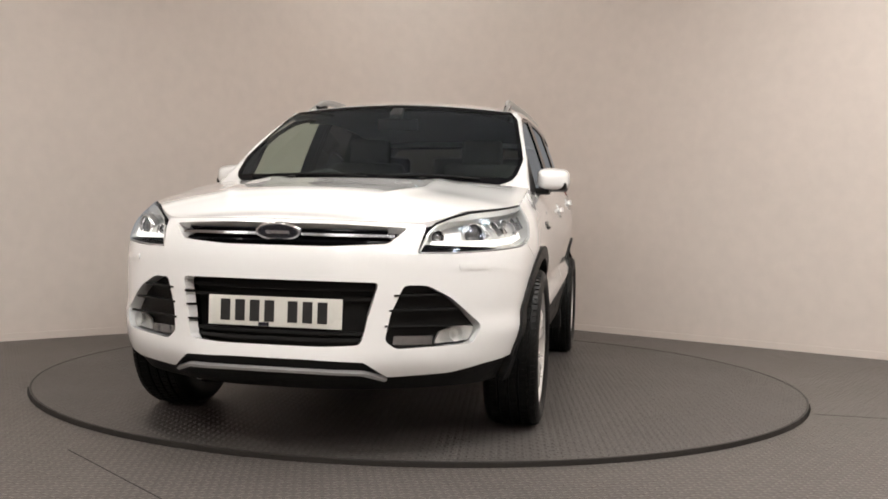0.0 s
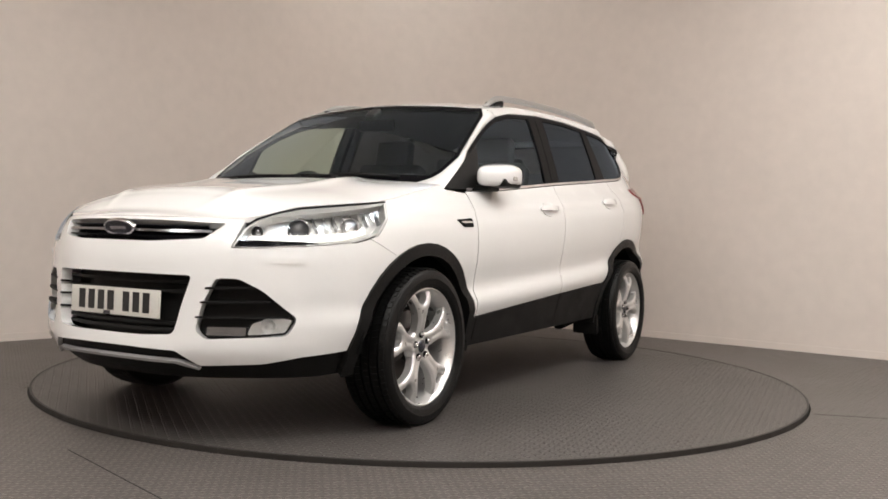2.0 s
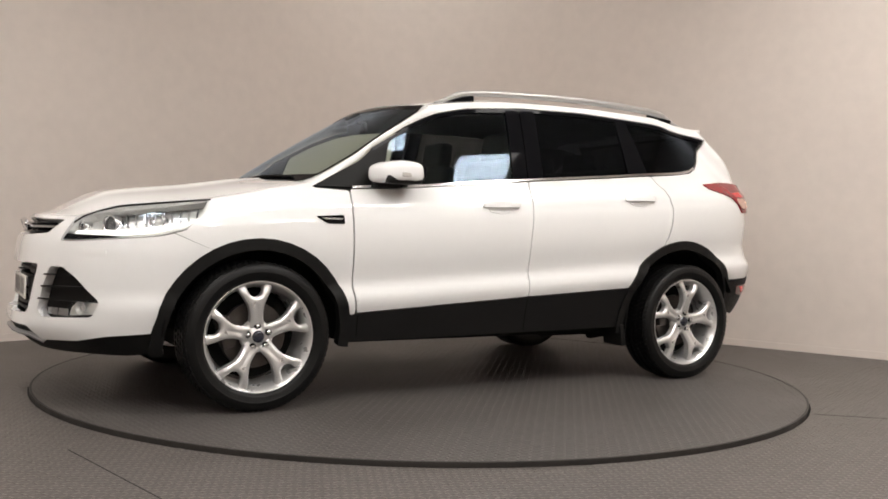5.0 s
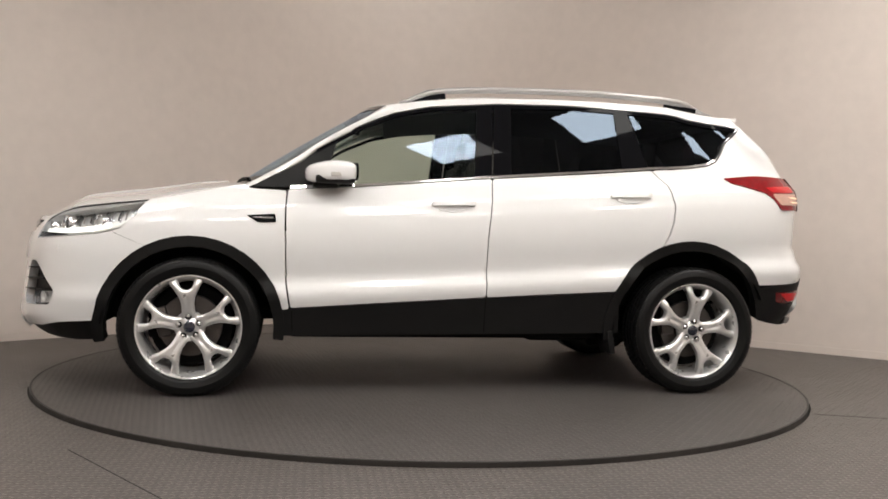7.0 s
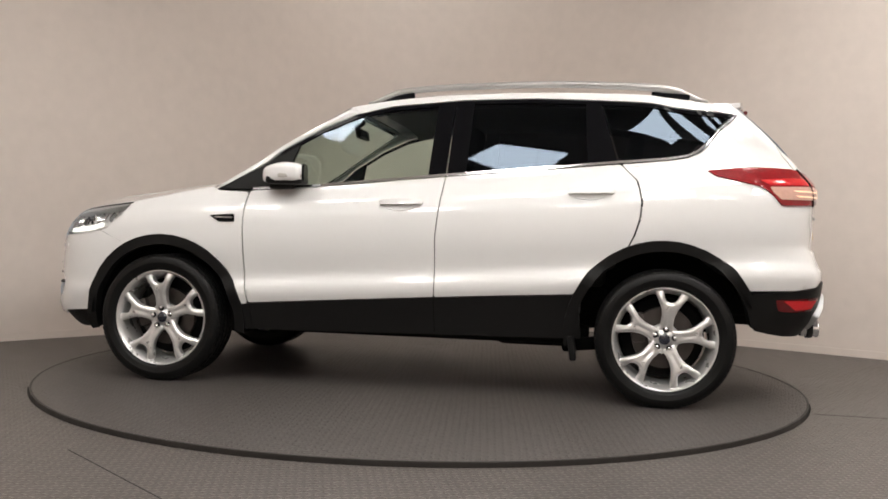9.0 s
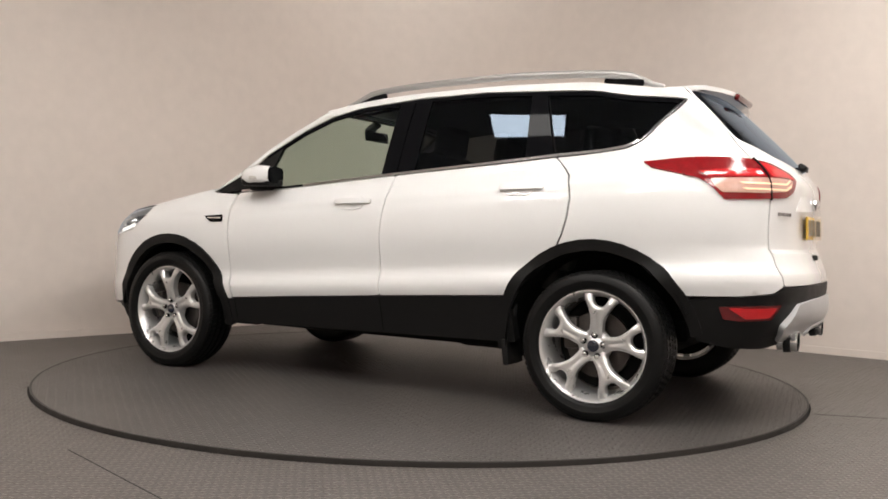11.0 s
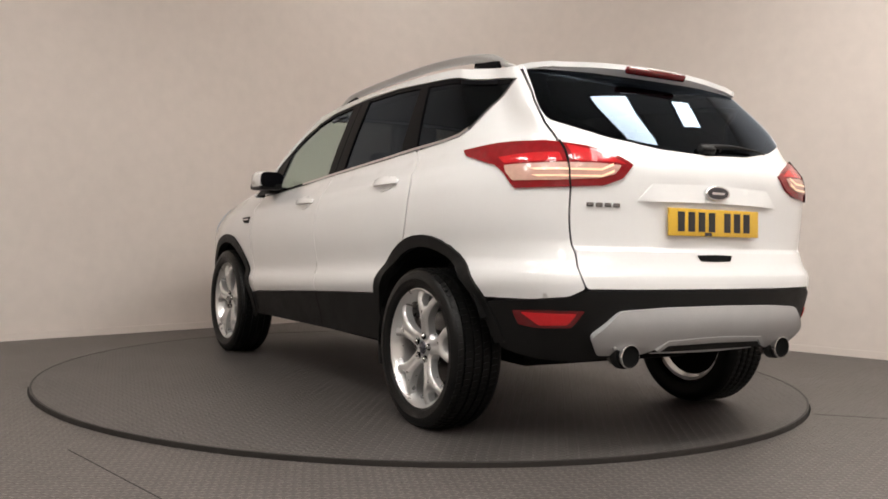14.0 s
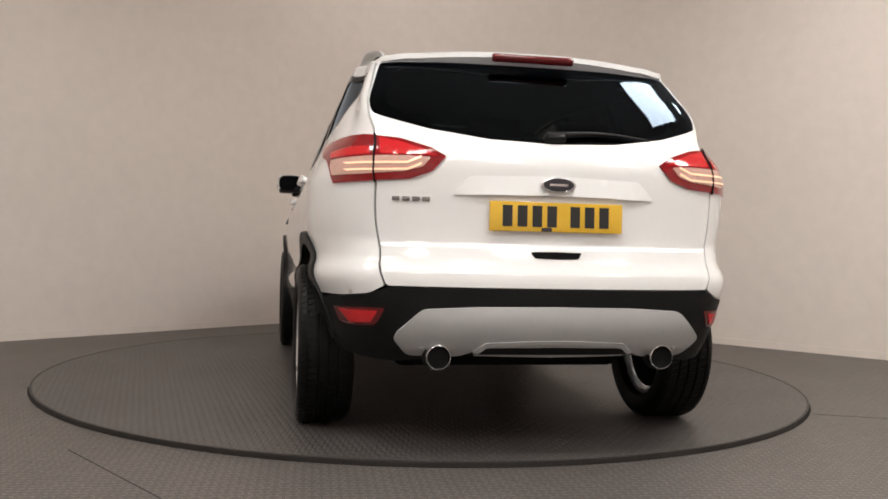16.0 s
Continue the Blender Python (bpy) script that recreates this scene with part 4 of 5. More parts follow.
def build_rear():
    half_t = [rear(0, 1.568), rear(0.3, 1.566), rear(0.624, 1.556)] + [rear(y - 0.004, z) for y, z in SEAM[1:]]
    left = half_t + [rear(0.3, 0.652), rear(0, 0.652)]
    right = [(2 * LENGTH - s, z) for s, z in left][::-1]
    glass = [rear(0.0, 1.556), rear(0.3, 1.553), rear(0.620, 1.543), rear(0.663, 1.42), rear(0.6805, 1.345), rear(0.672, 1.305), rear(0.47, 1.24), rear(0.25, 1.205), rear(0, 1.195)]
    gl = glass + [(2 * LENGTH - s, z) for s, z in glass][::-1]
    gate = panel("tailgate", left[1:-1] + right[1:-1], PAINT, car, "white painted tailgate", holes=[(gl, 0.02)], step=0.03, rows=(0.80, 0.705))
    panel("rear_glass", gl, PRIVACY, gate, "dark privacy rear window", off=-0.002, thick=0.004, r=0.02)
    inner = [rear(0.0, 1.535), rear(0.3, 1.532), rear(0.56, 1.518), rear(0.62, 1.345), rear(0.46, 1.26), rear(0.25, 1.228), rear(0, 1.218)]
    panel("glass_border", gl, GLOSSY, gate, "black printed glass border", holes=[(inner + [(2 * LENGTH - s, z) for s, z in inner][::-1], 0.04)], off=-0.007, thick=0.002, r=0.03)
    # tail lights: outer piece on the body, inner piece on the tailgate
    for mir in (False, True):
        lamp = panel("tail_light", TAIL_LAMP, TAIL_RED, car, "red wraparound tail light with a pale lower band", off=0.008, thick=0.03, mirror=mir, step=0.03, r=0.008)
        panel("bright_lens", [rear(0.655, 1.198), rear(0.58, 1.18), rear(0.49, 1.148), rear(0.447, 1.128), rear(0.49, 1.133), rear(0.58, 1.134), rear(0.655, 1.134)], RED, lamp, "bright red inner lens", off=0.0095, thick=0.006, mirror=mir, step=0.03, r=0.008)
        panel("bright_lens", [side(-1.79, 1.148), side(-1.87, 1.157), rear(0.74, 1.163), rear(0.69, 1.163), rear(0.69, 1.134), side(-1.835, 1.127)], RED, lamp, "bright red outer lens", off=0.0095, thick=0.006, mirror=mir, step=0.03, r=0.006)
        band = [side(-1.835, 1.118), rear(0.70, 1.126), rear(0.57, 1.128), rear(0.475, 1.124), rear(0.505, 1.09), rear(0.57, 1.072), rear(0.72, 1.06), side(-1.89, 1.058), side(-1.85, 1.092)]
        panel("pale_band", band, PALE_LENS, lamp, "pale clear lens band", off=0.0105, thick=0.006, mirror=mir, step=0.03, r=0.01)
        for z in (1.072, 1.096):
            bar = [rear(0.765, z), rear(0.66, z + 0.002), rear(0.56, z + 0.004), rear(0.51, z + 0.024), rear(0.51, z + 0.033), rear(0.56, z + 0.012), rear(0.66, z + 0.009), rear(0.775, z + 0.007)]
            panel("light_guide", bar, GUIDE, lamp, off=0.0125, thick=0.006, mirror=mir, r=0.002)
        panel("lamp_seam", [rear(0.676, 1.03), rear(0.671, 1.03), rear(0.664, 1.214), rear(0.669, 1.214)], DARK, lamp, "dark joint at the tailgate", off=0.0135, thick=0.01, mirror=mir, r=0.001)
    # ledge over the plate, plate, badge, pull, script
    led = [rear(0.33, 1.062), rear(0.40, 0.99), rear(0.2, 0.996), (LENGTH, 0.998)]
    led2 = led + [(2 * LENGTH - s, z) for s, z in [led[2], led[1], led[0]]] + [(LENGTH, 1.07)]
    panel("plate_ledge", led2, PAINT, gate, "white moulded ledge over the plate", off=lambda st: 0.0005 + 0.015 * np.clip((1.07 - st[:, 1]) / 0.075, 0, 1) ** 1.3 * np.clip((0.41 - np.abs(st[:, 0] - LENGTH)) / 0.12, 0, 1), thick=0.03, step=0.03, r=0.01)
    tail_x = wrap(LENGTH, 0.918)[0]
    plate(gate, tail_x - 0.012, 0.917, 90 - 2, -90, YELLOW_PLATE, "yellow number plate with dark characters")
    badge(gate, pose(wrap(LENGTH, 1.035)[0] - 0.018, 0, 1.037, 90 + 2, 0, -90), 0.068, 0.03)
    pull = [rear(0.1, 0.785), rear(0.085, 0.762), (LENGTH, 0.76), *[(2 * LENGTH - s, z) for s, z in [rear(0.085, 0.762), rear(0.1, 0.785)]], (LENGTH, 0.787)]
    panel("pull_recess", pull, DARK, gate, "dark tailgate pull recess", off=0.003, thick=0.005, r=0.006)
    x = 0.615
    for w in (0.032, 0.032, 0.032, 0.032):
        c = skin(np.array([rear(x - w / 2, 0.972)]), 0.004)[0]
        nrm = skin(np.array([rear(x - w / 2, 0.972)]), 0.02)[0] - c
        ob = part("script_bar", box_bm((0.004, w * 0.9, 0.016), None, 0.0018), SMOKED_CHROME, gate, "chrome model script bar")
        ob.matrix_basis = pose(*c, 0, 0, math.degrees(math.atan2(nrm[1], nrm[0])))
        x -= w + 0.004
    # high brake lamp and wiper
    bm = box_bm((0.026, 0.35, 0.034), pose(-1.806, 0, 1.572, 0, -30, 0), 0.014, 3)
    part("brake_lamp", bm, DEEP_RED, gate, "long red high brake lamp")
    path = [skin(np.array([rear(0.02 - 0.0 * i, 1.222)]), 0.014)[0] if i == 0 else skin(np.array([(2 * LENGTH - at_y(0.40 * i / 8, 1.215 + 0.012 * i / 8 * 1.0, True), 1.222 + 0.045 * math.sin(math.pi * i / 8) * 0.35)]), 0.012)[0] for i in range(9)]
    w = tube("rear_wiper", path, [0.014, 0.012, 0.010, 0.009, 0.008, 0.007, 0.006, 0.006, 0.004], PLASTIC, gate, "black rear wiper", n=8)
    v, f = lathe([(0.0001, 0.016), (0.014, 0.014), (0.019, 0.008), (0.019, -0.01)], 18, "x")
    cap = mesh_ob("wiper_pivot", v, f, PLASTIC, w, "round wiper pivot cap")
    c = skin(np.array([rear(0.02, 1.21)]), 0.01)[0]
    cap.matrix_basis = pose(*c, 0, 0, 180)
    part("wiper_housing", box_bm((0.035, 0.08, 0.032), pose(c[0] - 0.004, c[1] - 0.025, c[2] + 0.004, 0, -38, 0), 0.013, 3), PLASTIC, w, "black wiper arm housing")
    # bumper
    half = [side(-1.762, 0.582), side(-1.97, 0.602), rear(0.69, 0.616), rear(0.63, 0.645), rear(0.3, 0.647)]
    low = [rear(0.3, 0.40), rear(0.58, 0.365), rear(0.70, 0.37), side(-1.86, 0.382), side(-1.785, 0.40)]
    loop = half + [(2 * LENGTH - s, z) for s, z in half][::-1] + [(2 * LENGTH - s, z) for s, z in low][::-1][0:5] + low
    bumper = panel("rear_bumper", loop, PLASTIC, car, "black textured rear bumper", off=0.004, thick=0.06, step=0.045)
    dif = [rear(0.595, 0.475), rear(0.50, 0.57), rear(0.3, 0.582), (LENGTH, 0.585)]
    dif = dif + [(2 * LENGTH - s, z) for s, z in dif[:3]][::-1]
    bot = [rear(0.54, 0.40), rear(0.36, 0.40), rear(0.27, 0.44), (LENGTH, 0.445)]
    dif = dif + [(2 * LENGTH - s, z) for s, z in bot[:3]] + bot[::-1]
    d = panel("diffuser", dif, SILVER, bumper, "silver skid plate", off=lambda st: 0.008 + 0.026 * np.sin(math.pi * np.clip((st[:, 1] - 0.38) / 0.215, 0, 1)), thick=0.035, step=0.03, r=0.02)
    rim = [rear(0.27, 0.43), rear(0.25, 0.462), (LENGTH, 0.468), *[(2 * LENGTH - s, z) for s, z in [rear(0.25, 0.462), rear(0.27, 0.43)]], rear(-0.30, 0.392), (LENGTH, 0.386), rear(0.30, 0.392)]
    panel("diffuser_step", rim, SILVER, bumper, "silver lower step", off=0.0, thick=0.05, step=0.04, r=0.01)
    ridge = [rear(0.31, 0.428), rear(0.265, 0.462), rear(0.1, 0.47), (LENGTH, 0.471)]
    edge = [rear(0.29, 0.424), rear(0.25, 0.452), rear(0.1, 0.459), (LENGTH, 0.46)]
    back = lambda pts: [(2 * LENGTH - s, z) for s, z in pts[:3]][::-1]
    panel("diffuser_ridge", ridge + back(ridge) + back(edge)[::-1] + edge[::-1], SILVER, d, "raised ridge", off=0.037, thick=0.012, step=0.03, r=0.004)
    for mir in (False, True):
        k = -1 if mir else 1
        refl = [side(-1.885, 0.558), rear(0.72, 0.567), rear(0.63, 0.569), rear(0.66, 0.503), side(-1.97, 0.495), side(-1.90, 0.503)]
        rf = panel("rear_reflector", refl, DEEP_RED, bumper, "dark red rear reflector", off=0.006, thick=0.015, mirror=mir, r=0.01, step=0.03)
        # the reflector is no lamp; its bright centre is a faint added glow
        panel("lens", [side(-1.925, 0.553), rear(0.70, 0.556), rear(0.655, 0.558), rear(0.675, 0.514), rear(0.74, 0.507)], RED, rf, "brighter red lens, given a faint glow", off=0.0085, thick=0.006, mirror=mir, r=0.008, step=0.03)
        v, f = lathe([(0.043, -0.08), (0.044, -0.01), (0.0455, -0.004), (0.047, 0.006), (0.0445, 0.011), (0.041, 0.006), (0.040, -0.03)], 32, "x")
        pipe = mesh_ob("exhaust_tip", v, f, CHROME, car, "round chrome exhaust tip")
        pipe.matrix_basis = pose(-2.161, k * 0.438, 0.392, 0, 0, 180)
        # black ring added for the dark, shaded recess round the pipe
        v, f = lathe([(0.044, -0.05), (0.045, -0.022), (0.051, -0.022), (0.053, -0.05)], 32, "x")
        mesh_ob("pipe_halo", v, f, PLASTIC, pipe, "black ring for the shaded recess round the pipe")
        tube("diffuser_bead", [(-2.14, k * 0.438 + 0.064 * math.cos(radians(a)), 0.397 + 0.064 * math.sin(radians(a))) for a in range(20, 161, 10)], 0.009, SILVER, bumper, "silver bead over the exhaust tip", n=8)
        # a dark disc closes the mouth; the bore's shade is its colour
        v, f = lathe([(0.0432, 0.0108), (0.0422, 0.0085), (0.041, 0.006), (0.036, 0.0035), (0.0001, 0.003)], 24, "x")
        mesh_ob("bore_disc", v, f, DARK, pipe, "dark disc in the pipe mouth for the unlit bore")


def build_wheel():
    """One alloy wheel at the left front: five forked spokes, brake, nuts and tyre. The wheel's axis is y, its face at +y."""
    ring = [(0.222, -0.17), (0.228, -0.06), (0.236, -0.026), (0.245, -0.012), (0.252, 0.004), (0.257, 0.008), (0.2625, 0.007), (0.2635, -0.004), (0.254, -0.02), (0.24, -0.17)]
    v, f = lathe(ring, 72, "y", True)
    verts, faces = list(v), list(f)
    # one forked spoke: a waisted arm, two prongs that run out under the rim's lip, and a U-shaped slot between them
    outline = [(0.035, -0.040), (0.075, -0.031), (0.115, -0.030), (0.15, -0.038), (0.19, -0.060), (0.225, -0.083), (0.246, -0.094), (0.252, -0.046), (0.236, -0.041), (0.212, -0.036), (0.192, -0.025), (0.183, 0.0),
               (0.192, 0.025), (0.212, 0.036), (0.236, 0.041), (0.252, 0.046), (0.246, 0.094), (0.225, 0.083), (0.19, 0.060), (0.15, 0.038), (0.115, 0.030), (0.075, 0.031), (0.035, 0.040)]
    lp = rounded(outline, 0.010, 0.009)
    p2, tri = fill(lp, [], 0.0065)
    r2 = np.hypot(p2[:, 0], p2[:, 1])
    near = np.min(np.linalg.norm(p2[:, None] - lp[None], axis=2), axis=1)
    h = -0.026 + 0.030 * np.sin(np.clip((r2 - 0.03) / 0.17, 0, 1) * math.pi * 0.55) - 0.014 * smooth01((r2 - 0.205) / 0.045)
    h -= 0.009 * np.clip(1 - near / 0.010, 0, 1)
    h -= 0.006 * np.clip(1 - np.abs(p2[:, 1]) / 0.009, 0, 1) * smooth01((r2 - 0.075) / 0.02) * smooth01((0.165 - r2) / 0.03)
    rim_e = {}
    for t in tri:
        for i in range(3):
            rim_e[(t[i], t[(i + 1) % 3])] = 1
    edge = [e for e in rim_e if (e[1], e[0]) not in rim_e]
    wheel = mesh_ob("wheel", verts, faces, ALLOY, car, "silver five-spoke alloy wheel with a low black tyre")
    wheel.data.set_sharp_from_angle(angle=radians(40))
    n = len(p2)
    ids = sorted({i for e in edge for i in e})
    at = {i: n + k for k, i in enumerate(ids)}
    pos = [(x, hh, y) for (x, y), hh in zip(p2, h)]
    pos = pos + [pos[i] for i in ids] + [(pos[i][0] * 0.995, pos[i][1] - 0.035, pos[i][2] * 0.995) for i in ids]
    shape = [tuple(q) for q in tri] + [(at[a1], at[b1], at[b1] + len(ids), at[a1] + len(ids)) for a1, b1 in edge]
    first = None
    for sp in range(5):
        ob = new("spoke", first.data) if first else mesh_ob("spoke", pos, shape, ALLOY)
        first = first or ob
        ob.parent = wheel
        ob.matrix_basis = Matrix.Rotation(2 * math.pi * sp / 5 - math.pi / 2, 4, "Y")
    v, f = lathe([(0.0001, -0.016), (0.03, -0.016), (0.034, -0.022), (0.062, -0.022), (0.074, -0.028), (0.078, -0.06)], 40, "y")
    mesh_ob("hub", v, f, ALLOY, wheel)
    R = 0.345
    prof = [(0.238, -0.18), (0.25, -0.2), (0.29, -0.212), (0.322, -0.208), (R - 0.006, -0.195), (R, -0.178)]
    for i in range(4):
        y0 = -0.178 + i * 0.042
        prof += [(R, y0 + 0.031), (R - 0.008, y0 + 0.033), (R - 0.008, y0 + 0.040), (R, y0 + 0.042)]
    prof += [(R - 0.001, -0.004), (R - 0.008, 0.012), (0.325, 0.022), (0.30, 0.0255), (0.297, 0.0235), (0.278, 0.0235), (0.268, 0.017), (0.259, 0.006), (0.25, -0.006)]
    v, f = lathe(prof, 96, "y")
    mesh_ob("tyre", v, f, RUBBER, wheel, "low-profile black rubber tyre").data.set_sharp_from_angle(angle=radians(35))
    verts, faces = [], []
    for i in range(76):
        for j, (ya, yb) in enumerate(((-0.005, 0.012), (-0.046, -0.016), (-0.088, -0.062), (-0.13, -0.104), (-0.174, -0.146))):
            a0 = 2 * math.pi * (i + 0.37 * j) / 76
            n0 = len(verts)
            for rr in (R - 0.004, R + 0.0035):
                for ang, yy in ((0, ya), (0.056, ya), (0.07, yb), (0.014, yb)):
                    q = rr - (0.007 if yy > 0 else 0)
                    verts.append((q * math.cos(a0 + ang), yy, q * math.sin(a0 + ang)))
            faces += [(n0 + 4, n0 + 5, n0 + 6, n0 + 7)] + [(n0 + k, n0 + (k + 1) % 4, n0 + 4 + (k + 1) % 4, n0 + 4 + k) for k in range(4)]
    mesh_ob("tread", verts, faces, RUBBER, wheel, "grooved tyre tread", flat=True)
    # added dark disc, stands in for the shade inside the wheel
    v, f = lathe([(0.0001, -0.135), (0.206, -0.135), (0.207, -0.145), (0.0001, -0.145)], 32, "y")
    mesh_ob("shade_disc", v, f, DARK, wheel, "dark disc added for the shade behind the spokes", flat=True)
    v, f = lathe([(0.0001, -0.075), (0.07, -0.075), (0.075, -0.09), (0.155, -0.09), (0.157, -0.115), (0.0001, -0.115)], 48, "y")
    mesh_ob("brake_disc", v, f, STEEL, wheel, "worn steel brake disc").data.set_sharp_from_angle(angle=radians(30))
    bm = box_bm((0.07, 0.07, 0.15), pose(0.135, -0.09, 0.03, 0, 12, 0), 0.015, 2)
    part("brake_caliper", bm, STEEL, wheel, "grey brake caliper")
    v, f = lathe([(0.0001, -0.0085), (0.02, -0.009), (0.0275, -0.013), (0.029, -0.018)], 28, "y")
    mesh_ob("centre_cap", v, f, BLUE, wheel, "dark blue centre cap")
    v, f = lathe([(0.0001, 0.012), (0.006, 0.012), (0.0095, 0.008), (0.0095, -0.006), (0.0001, -0.006)], 12, "y")
    # dark cups round the nuts; the pockets' shade is put into their colour
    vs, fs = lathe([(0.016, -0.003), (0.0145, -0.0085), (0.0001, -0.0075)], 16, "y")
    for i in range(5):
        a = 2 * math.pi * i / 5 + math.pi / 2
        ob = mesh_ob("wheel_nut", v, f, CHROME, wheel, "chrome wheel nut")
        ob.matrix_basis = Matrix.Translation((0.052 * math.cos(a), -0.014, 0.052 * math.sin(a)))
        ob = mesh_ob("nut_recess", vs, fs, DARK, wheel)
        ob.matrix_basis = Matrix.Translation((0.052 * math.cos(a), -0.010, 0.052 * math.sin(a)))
    return wheel


def build_wheels():
    w = build_wheel()
    fy = 0.898
    w.matrix_basis = pose(HUB_F[0], fy, 0.346, 0, 5, 0)
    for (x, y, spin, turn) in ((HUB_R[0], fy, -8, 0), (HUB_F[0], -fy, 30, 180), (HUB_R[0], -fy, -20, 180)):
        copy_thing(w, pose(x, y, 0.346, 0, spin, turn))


def seat(x, y, width, rear_seat=False):
    ob = part("seat", box_bm((0.5, width, 0.16), Matrix.Translation((x + 0.05, y, 0.66)), 0.05, 3), CLOTH, car, "dark cloth seat")
    part("backrest", box_bm((0.14, width * 0.96, 0.62), pose(x - 0.25, y, 0.98, 0, -14, 0), 0.05, 3), CLOTH, ob)
    n = 3 if rear_seat else 1
    for i in range(n):
        yy = y + (i - (n - 1) / 2) * 0.45
        part("headrest", box_bm((0.09, 0.26, 0.17), pose(x - 0.34, yy, 1.36 if not rear_seat else 1.32, 0, -8, 0), 0.035, 3), CLOTH, ob)
        for d in (-0.06, 0.06):
            tube("headrest_post", [(x - 0.34, yy + d, 1.2), (x - 0.345, yy + d, 1.32)], 0.006, CHROME, ob, n=6)


def build_cabin():
    dash = part("dashboard", box_bm((0.42, 1.40, 0.24), pose(0.92, 0, 0.955, 0, 6, 0), 0.06, 4), CABIN, car, "dark moulded dashboard")
    part("instrument_hood", box_bm((0.24, 0.42, 0.1), pose(0.76, -0.37, 1.06, 0, 8, 0), 0.04, 3), CABIN, dash)
    part("centre_screen", box_bm((0.03, 0.3, 0.14), pose(0.70, 0, 1.05, 0, 18, 0), 0.012, 2), GLOSSY, dash)
    prof = [(0.178 + 0.015 * math.cos(a), 0.015 * math.sin(a)) for a in (2 * math.pi * i / 10 for i in range(10))]
    v, f = lathe(prof, 40, "x", True)
    sw = mesh_ob("steering_wheel", v, f, CABIN, car, "black steering wheel")
    sw.matrix_basis = pose(0.56, -0.37, 1.01, 0, 22, 0)
    for a in (90, 210, 330):
        part("spoke", box_bm((0.02, 0.04, 0.16), Matrix.Rotation(radians(a), 4, "X") @ Matrix.Translation((0, 0, 0.09)), 0.008), CABIN, sw)
    part("boss", box_bm((0.05, 0.14, 0.11), None, 0.03, 3), CABIN, sw)
    for y in (0.37, -0.37):
        seat(0.05, y, 0.5)
    seat(-0.85, 0, 1.25, True)
    mr = part("interior_mirror", box_bm((0.03, 0.24, 0.065), pose(0.47, 0.0, 1.452, 0, 8, 0), 0.014, 3), GLOSSY, car, "black interior mirror with sensor housing")
    part("sensor_housing", box_bm((0.09, 0.07, 0.035), pose(0.50, 0, 1.512, 0, 33, 0), 0.015, 3), CABIN, mr)
    grid_ob("headlining", lambda u, v: tuple(np.array(roof_at(0.025 + 0.95 * u, 0.07 + 0.80 * v)) - (0, 0, 0.05 + 0.03 * abs(2 * u - 1) ** 8)), 24, 16, CEILING_CLOTH, car, "pale grey headlining")
    grid_ob("parcel_shelf", lambda u, v: (-1.25 - 0.6 * v, 1.3 * (u - 0.5), 1.08), 2, 2, CABIN, car, "dark parcel shelf", thick=0.02)
    for k in (1, -1):
        part("door_card", box_bm((1.75, 0.03, 0.62), pose(-0.05, k * 0.80, 0.76, k * 4, 0, 0), 0.01), CABIN, car, "dark inner door trim")
    tube("grab_line", [(0.3, 0.6, 1.5), (0.1, 0.6, 1.52)], 0.008, CABIN, car, n=6)


CEILING_CLOTH = material("headlining_cloth", (0.2, 0.195, 0.185), rough=0.9, vary=0.06, bump=0.2)


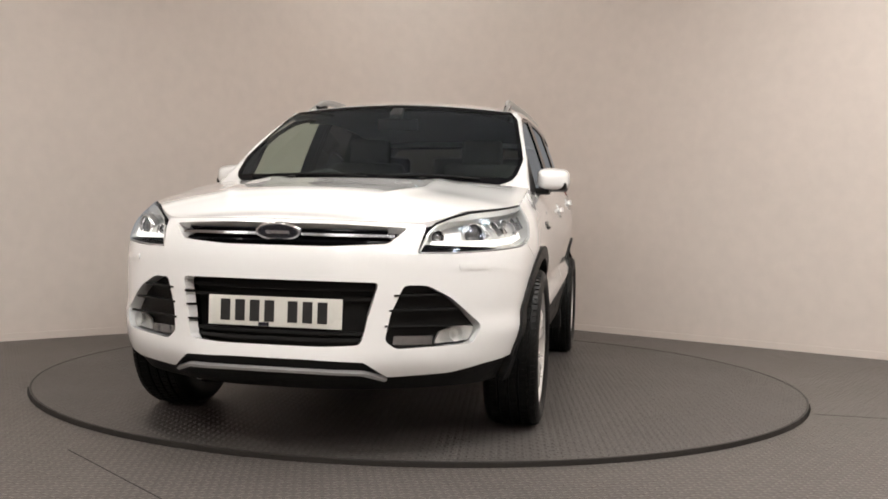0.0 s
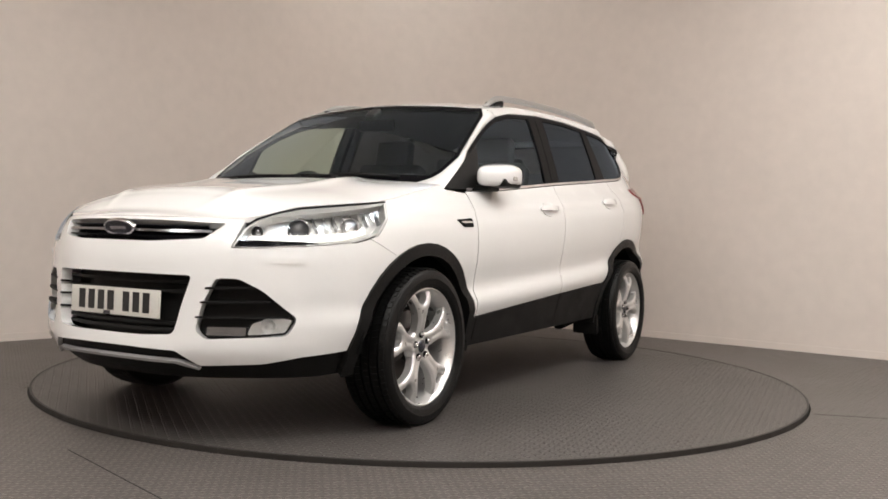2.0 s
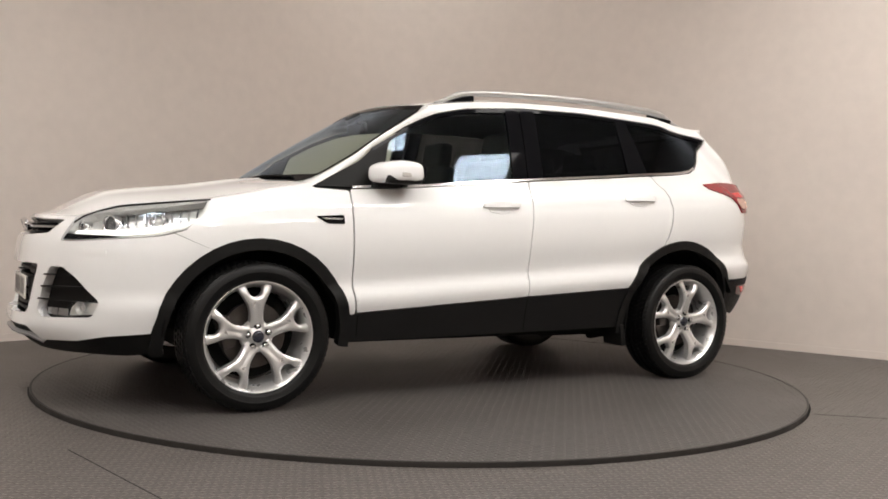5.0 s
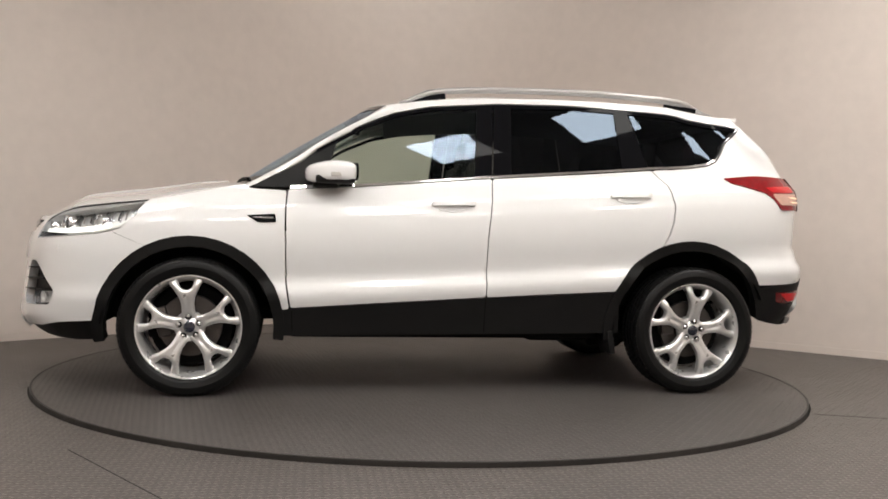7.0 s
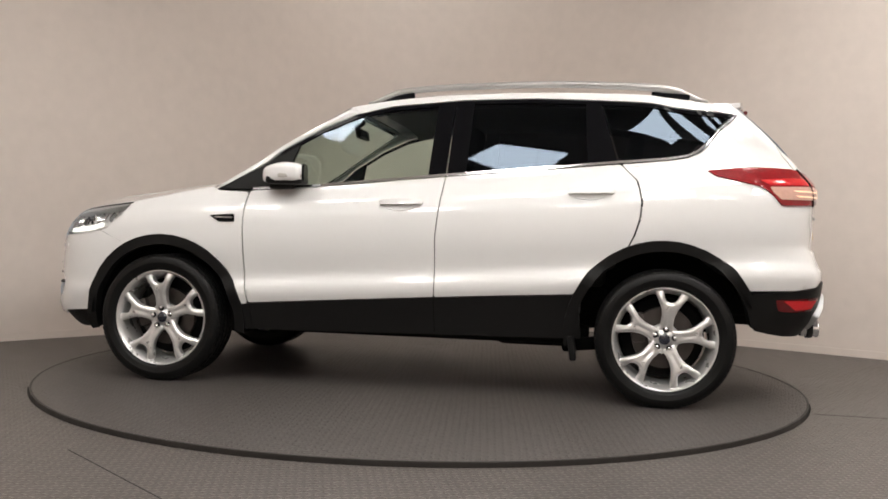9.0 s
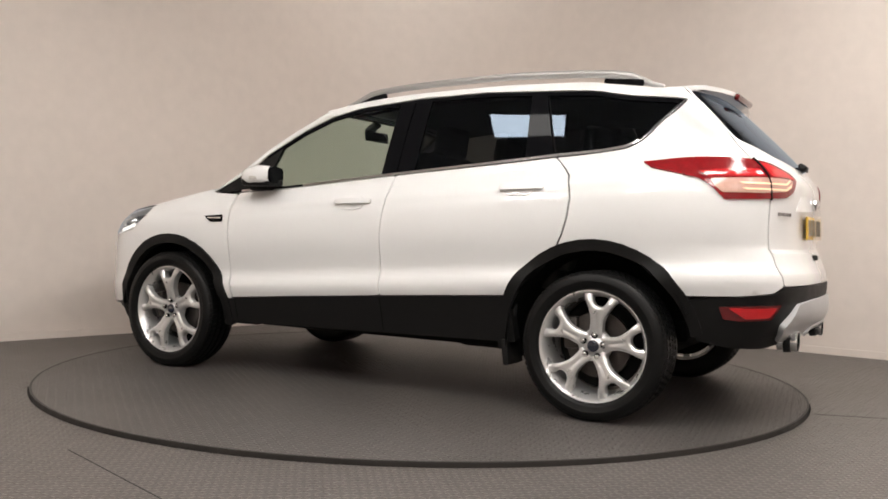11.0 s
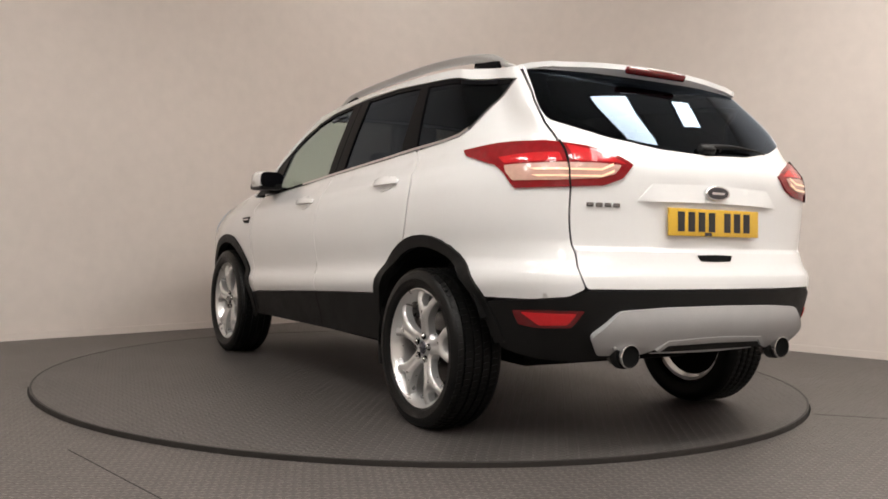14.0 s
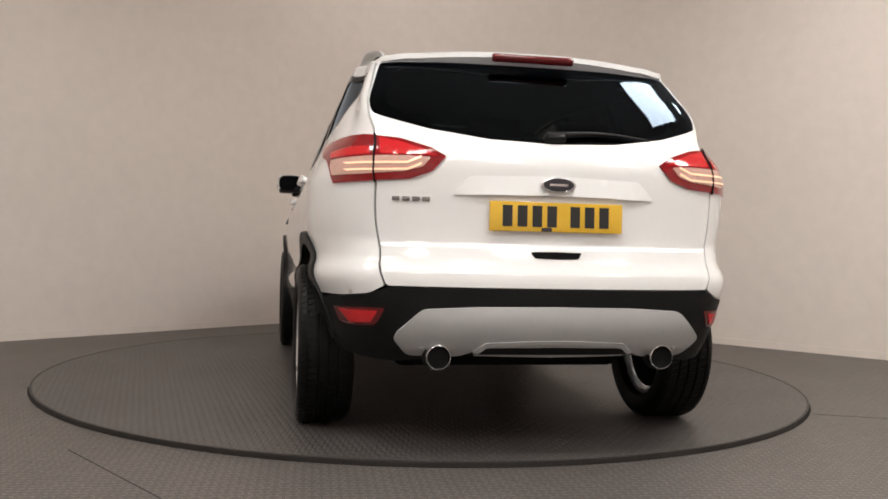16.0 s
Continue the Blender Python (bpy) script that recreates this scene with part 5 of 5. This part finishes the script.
def build_underbody():
    ub = part("underbody", box_bm((3.55, 0.98, 0.2), Matrix.Translation((0.1, 0, 0.45)), 0.02), DARK, car, "dark underbody", smooth=False)
    part("floor_pan", box_bm((1.7, 1.46, 0.10), Matrix.Translation((0.0, 0, 0.33)), 0.02), DARK, ub, smooth=False)
    part("engine_tray", box_bm((1.06, 1.0, 0.44), Matrix.Translation((1.44, 0, 0.62)), 0.02), DARK, ub, smooth=False)
    part("boot_floor", box_bm((1.0, 1.0, 0.5), Matrix.Translation((-1.42, 0, 0.70)), 0.02), DARK, ub, smooth=False)
    for x, r in ((1.345, 0.43), (-1.345, 0.455)):
        for k in (1, -1):
            def liner(u, v, x=x, r=r, k=k):
                a = radians((2 if x > 0 else -4) + (180 if x > 0 else 161) * u)
                return (x + r * math.cos(a), k * (0.48 + 0.388 * v), 0.338 + r * math.sin(a))
            grid_ob("arch_liner", liner, 28, 1, DARK, ub, "dark wheel arch liner")
    for x in (1.345, -1.345):
        tube("axle", [(x, -0.7, 0.33), (x, 0.7, 0.33)], 0.035, STEEL, ub, n=8)
    part("rear_subframe", box_bm((0.5, 1.0, 0.12), Matrix.Translation((-1.32, 0, 0.33)), 0.03), DARK, ub, "dark rear subframe", smooth=False)
    part("front_subframe", box_bm((0.6, 1.0, 0.12), Matrix.Translation((1.30, 0, 0.30)), 0.03), DARK, ub, "dark front subframe", smooth=False)
    part("fuel_tank", box_bm((0.5, 1.2, 0.12), Matrix.Translation((-0.72, 0, 0.31)), 0.04), DARK, ub, "dark plastic fuel tank", smooth=False)
    for k in (1, -1):
        part("trailing_arm", box_bm((0.55, 0.06, 0.07), pose(-1.1, k * 0.6, 0.29, 0, 6, 0), 0.02), DARK, ub, "dark suspension arm", smooth=False)
        part("spring", box_bm((0.12, 0.12, 0.3), pose(-1.42, k * 0.52, 0.48, 0, 0, 0), 0.05), DARK, ub, "dark suspension spring", smooth=False)
        part("arch_deflector", box_bm((0.035, 0.17, 0.13), pose(-0.885, k * 0.775, 0.275, 0, 8, 0), 0.012), PLASTIC, ub, "black deflector ahead of the rear wheel")
    part("silencer", box_bm((0.28, 0.8, 0.14), Matrix.Translation((-1.84, 0, 0.46)), 0.05, 3), DARK, ub, "dull steel silencer box")


build_front()
build_headlights()
build_sides()
build_top()
build_rear()
build_wheels()
build_cabin()
build_underbody()

# ---- ceiling lights ----
# rows along the two walls, 2.2 m apart
for i in range(-3, 3):
    for j in range(-1, 5):
        u, v = 1.25 + 2.2 * i, 0.05 + 2.2 * j
        lx, ly = (u + v) / math.sqrt(2), (u - v) / math.sqrt(2)
        if -8.2 < ly < -0.6 and abs(lx) < 5.4 and not (abs(lx) < 1 and ly > -2.5) and not (2 < lx < 3 and -4.5 < ly < -3) and not (lx < -3.5 and ly > -3):
            ceiling_light(lx, ly, 45)
for lx, ly in ((1.15, -3.35), (2.3, -2.38)):
    ceiling_light(lx, ly, 45)
ceiling_light(3.2, 0.25, 45, (0.3, 0.36))
ceiling_light(-0.1, 2.45, 45, (0.34, 0.4))


# ---- what moves: the turntable turns at an even pace, the car stands on it ----
def heading(t):
    return -102.08 - 9.667 * t - 0.0313 * t * t + 0.00129 * t ** 3


def motions():
    times = [0.5 * i for i in range(33)]
    walk(turntable, [(t, pose(0, 0, 0, 0, 0, heading(t))) for t in times])
    walk(car, [(t, pose(0, 0, 0, 0, 0, heading(t)) @ pose(-0.028, -0.086, 0)) for t in times])


motions()
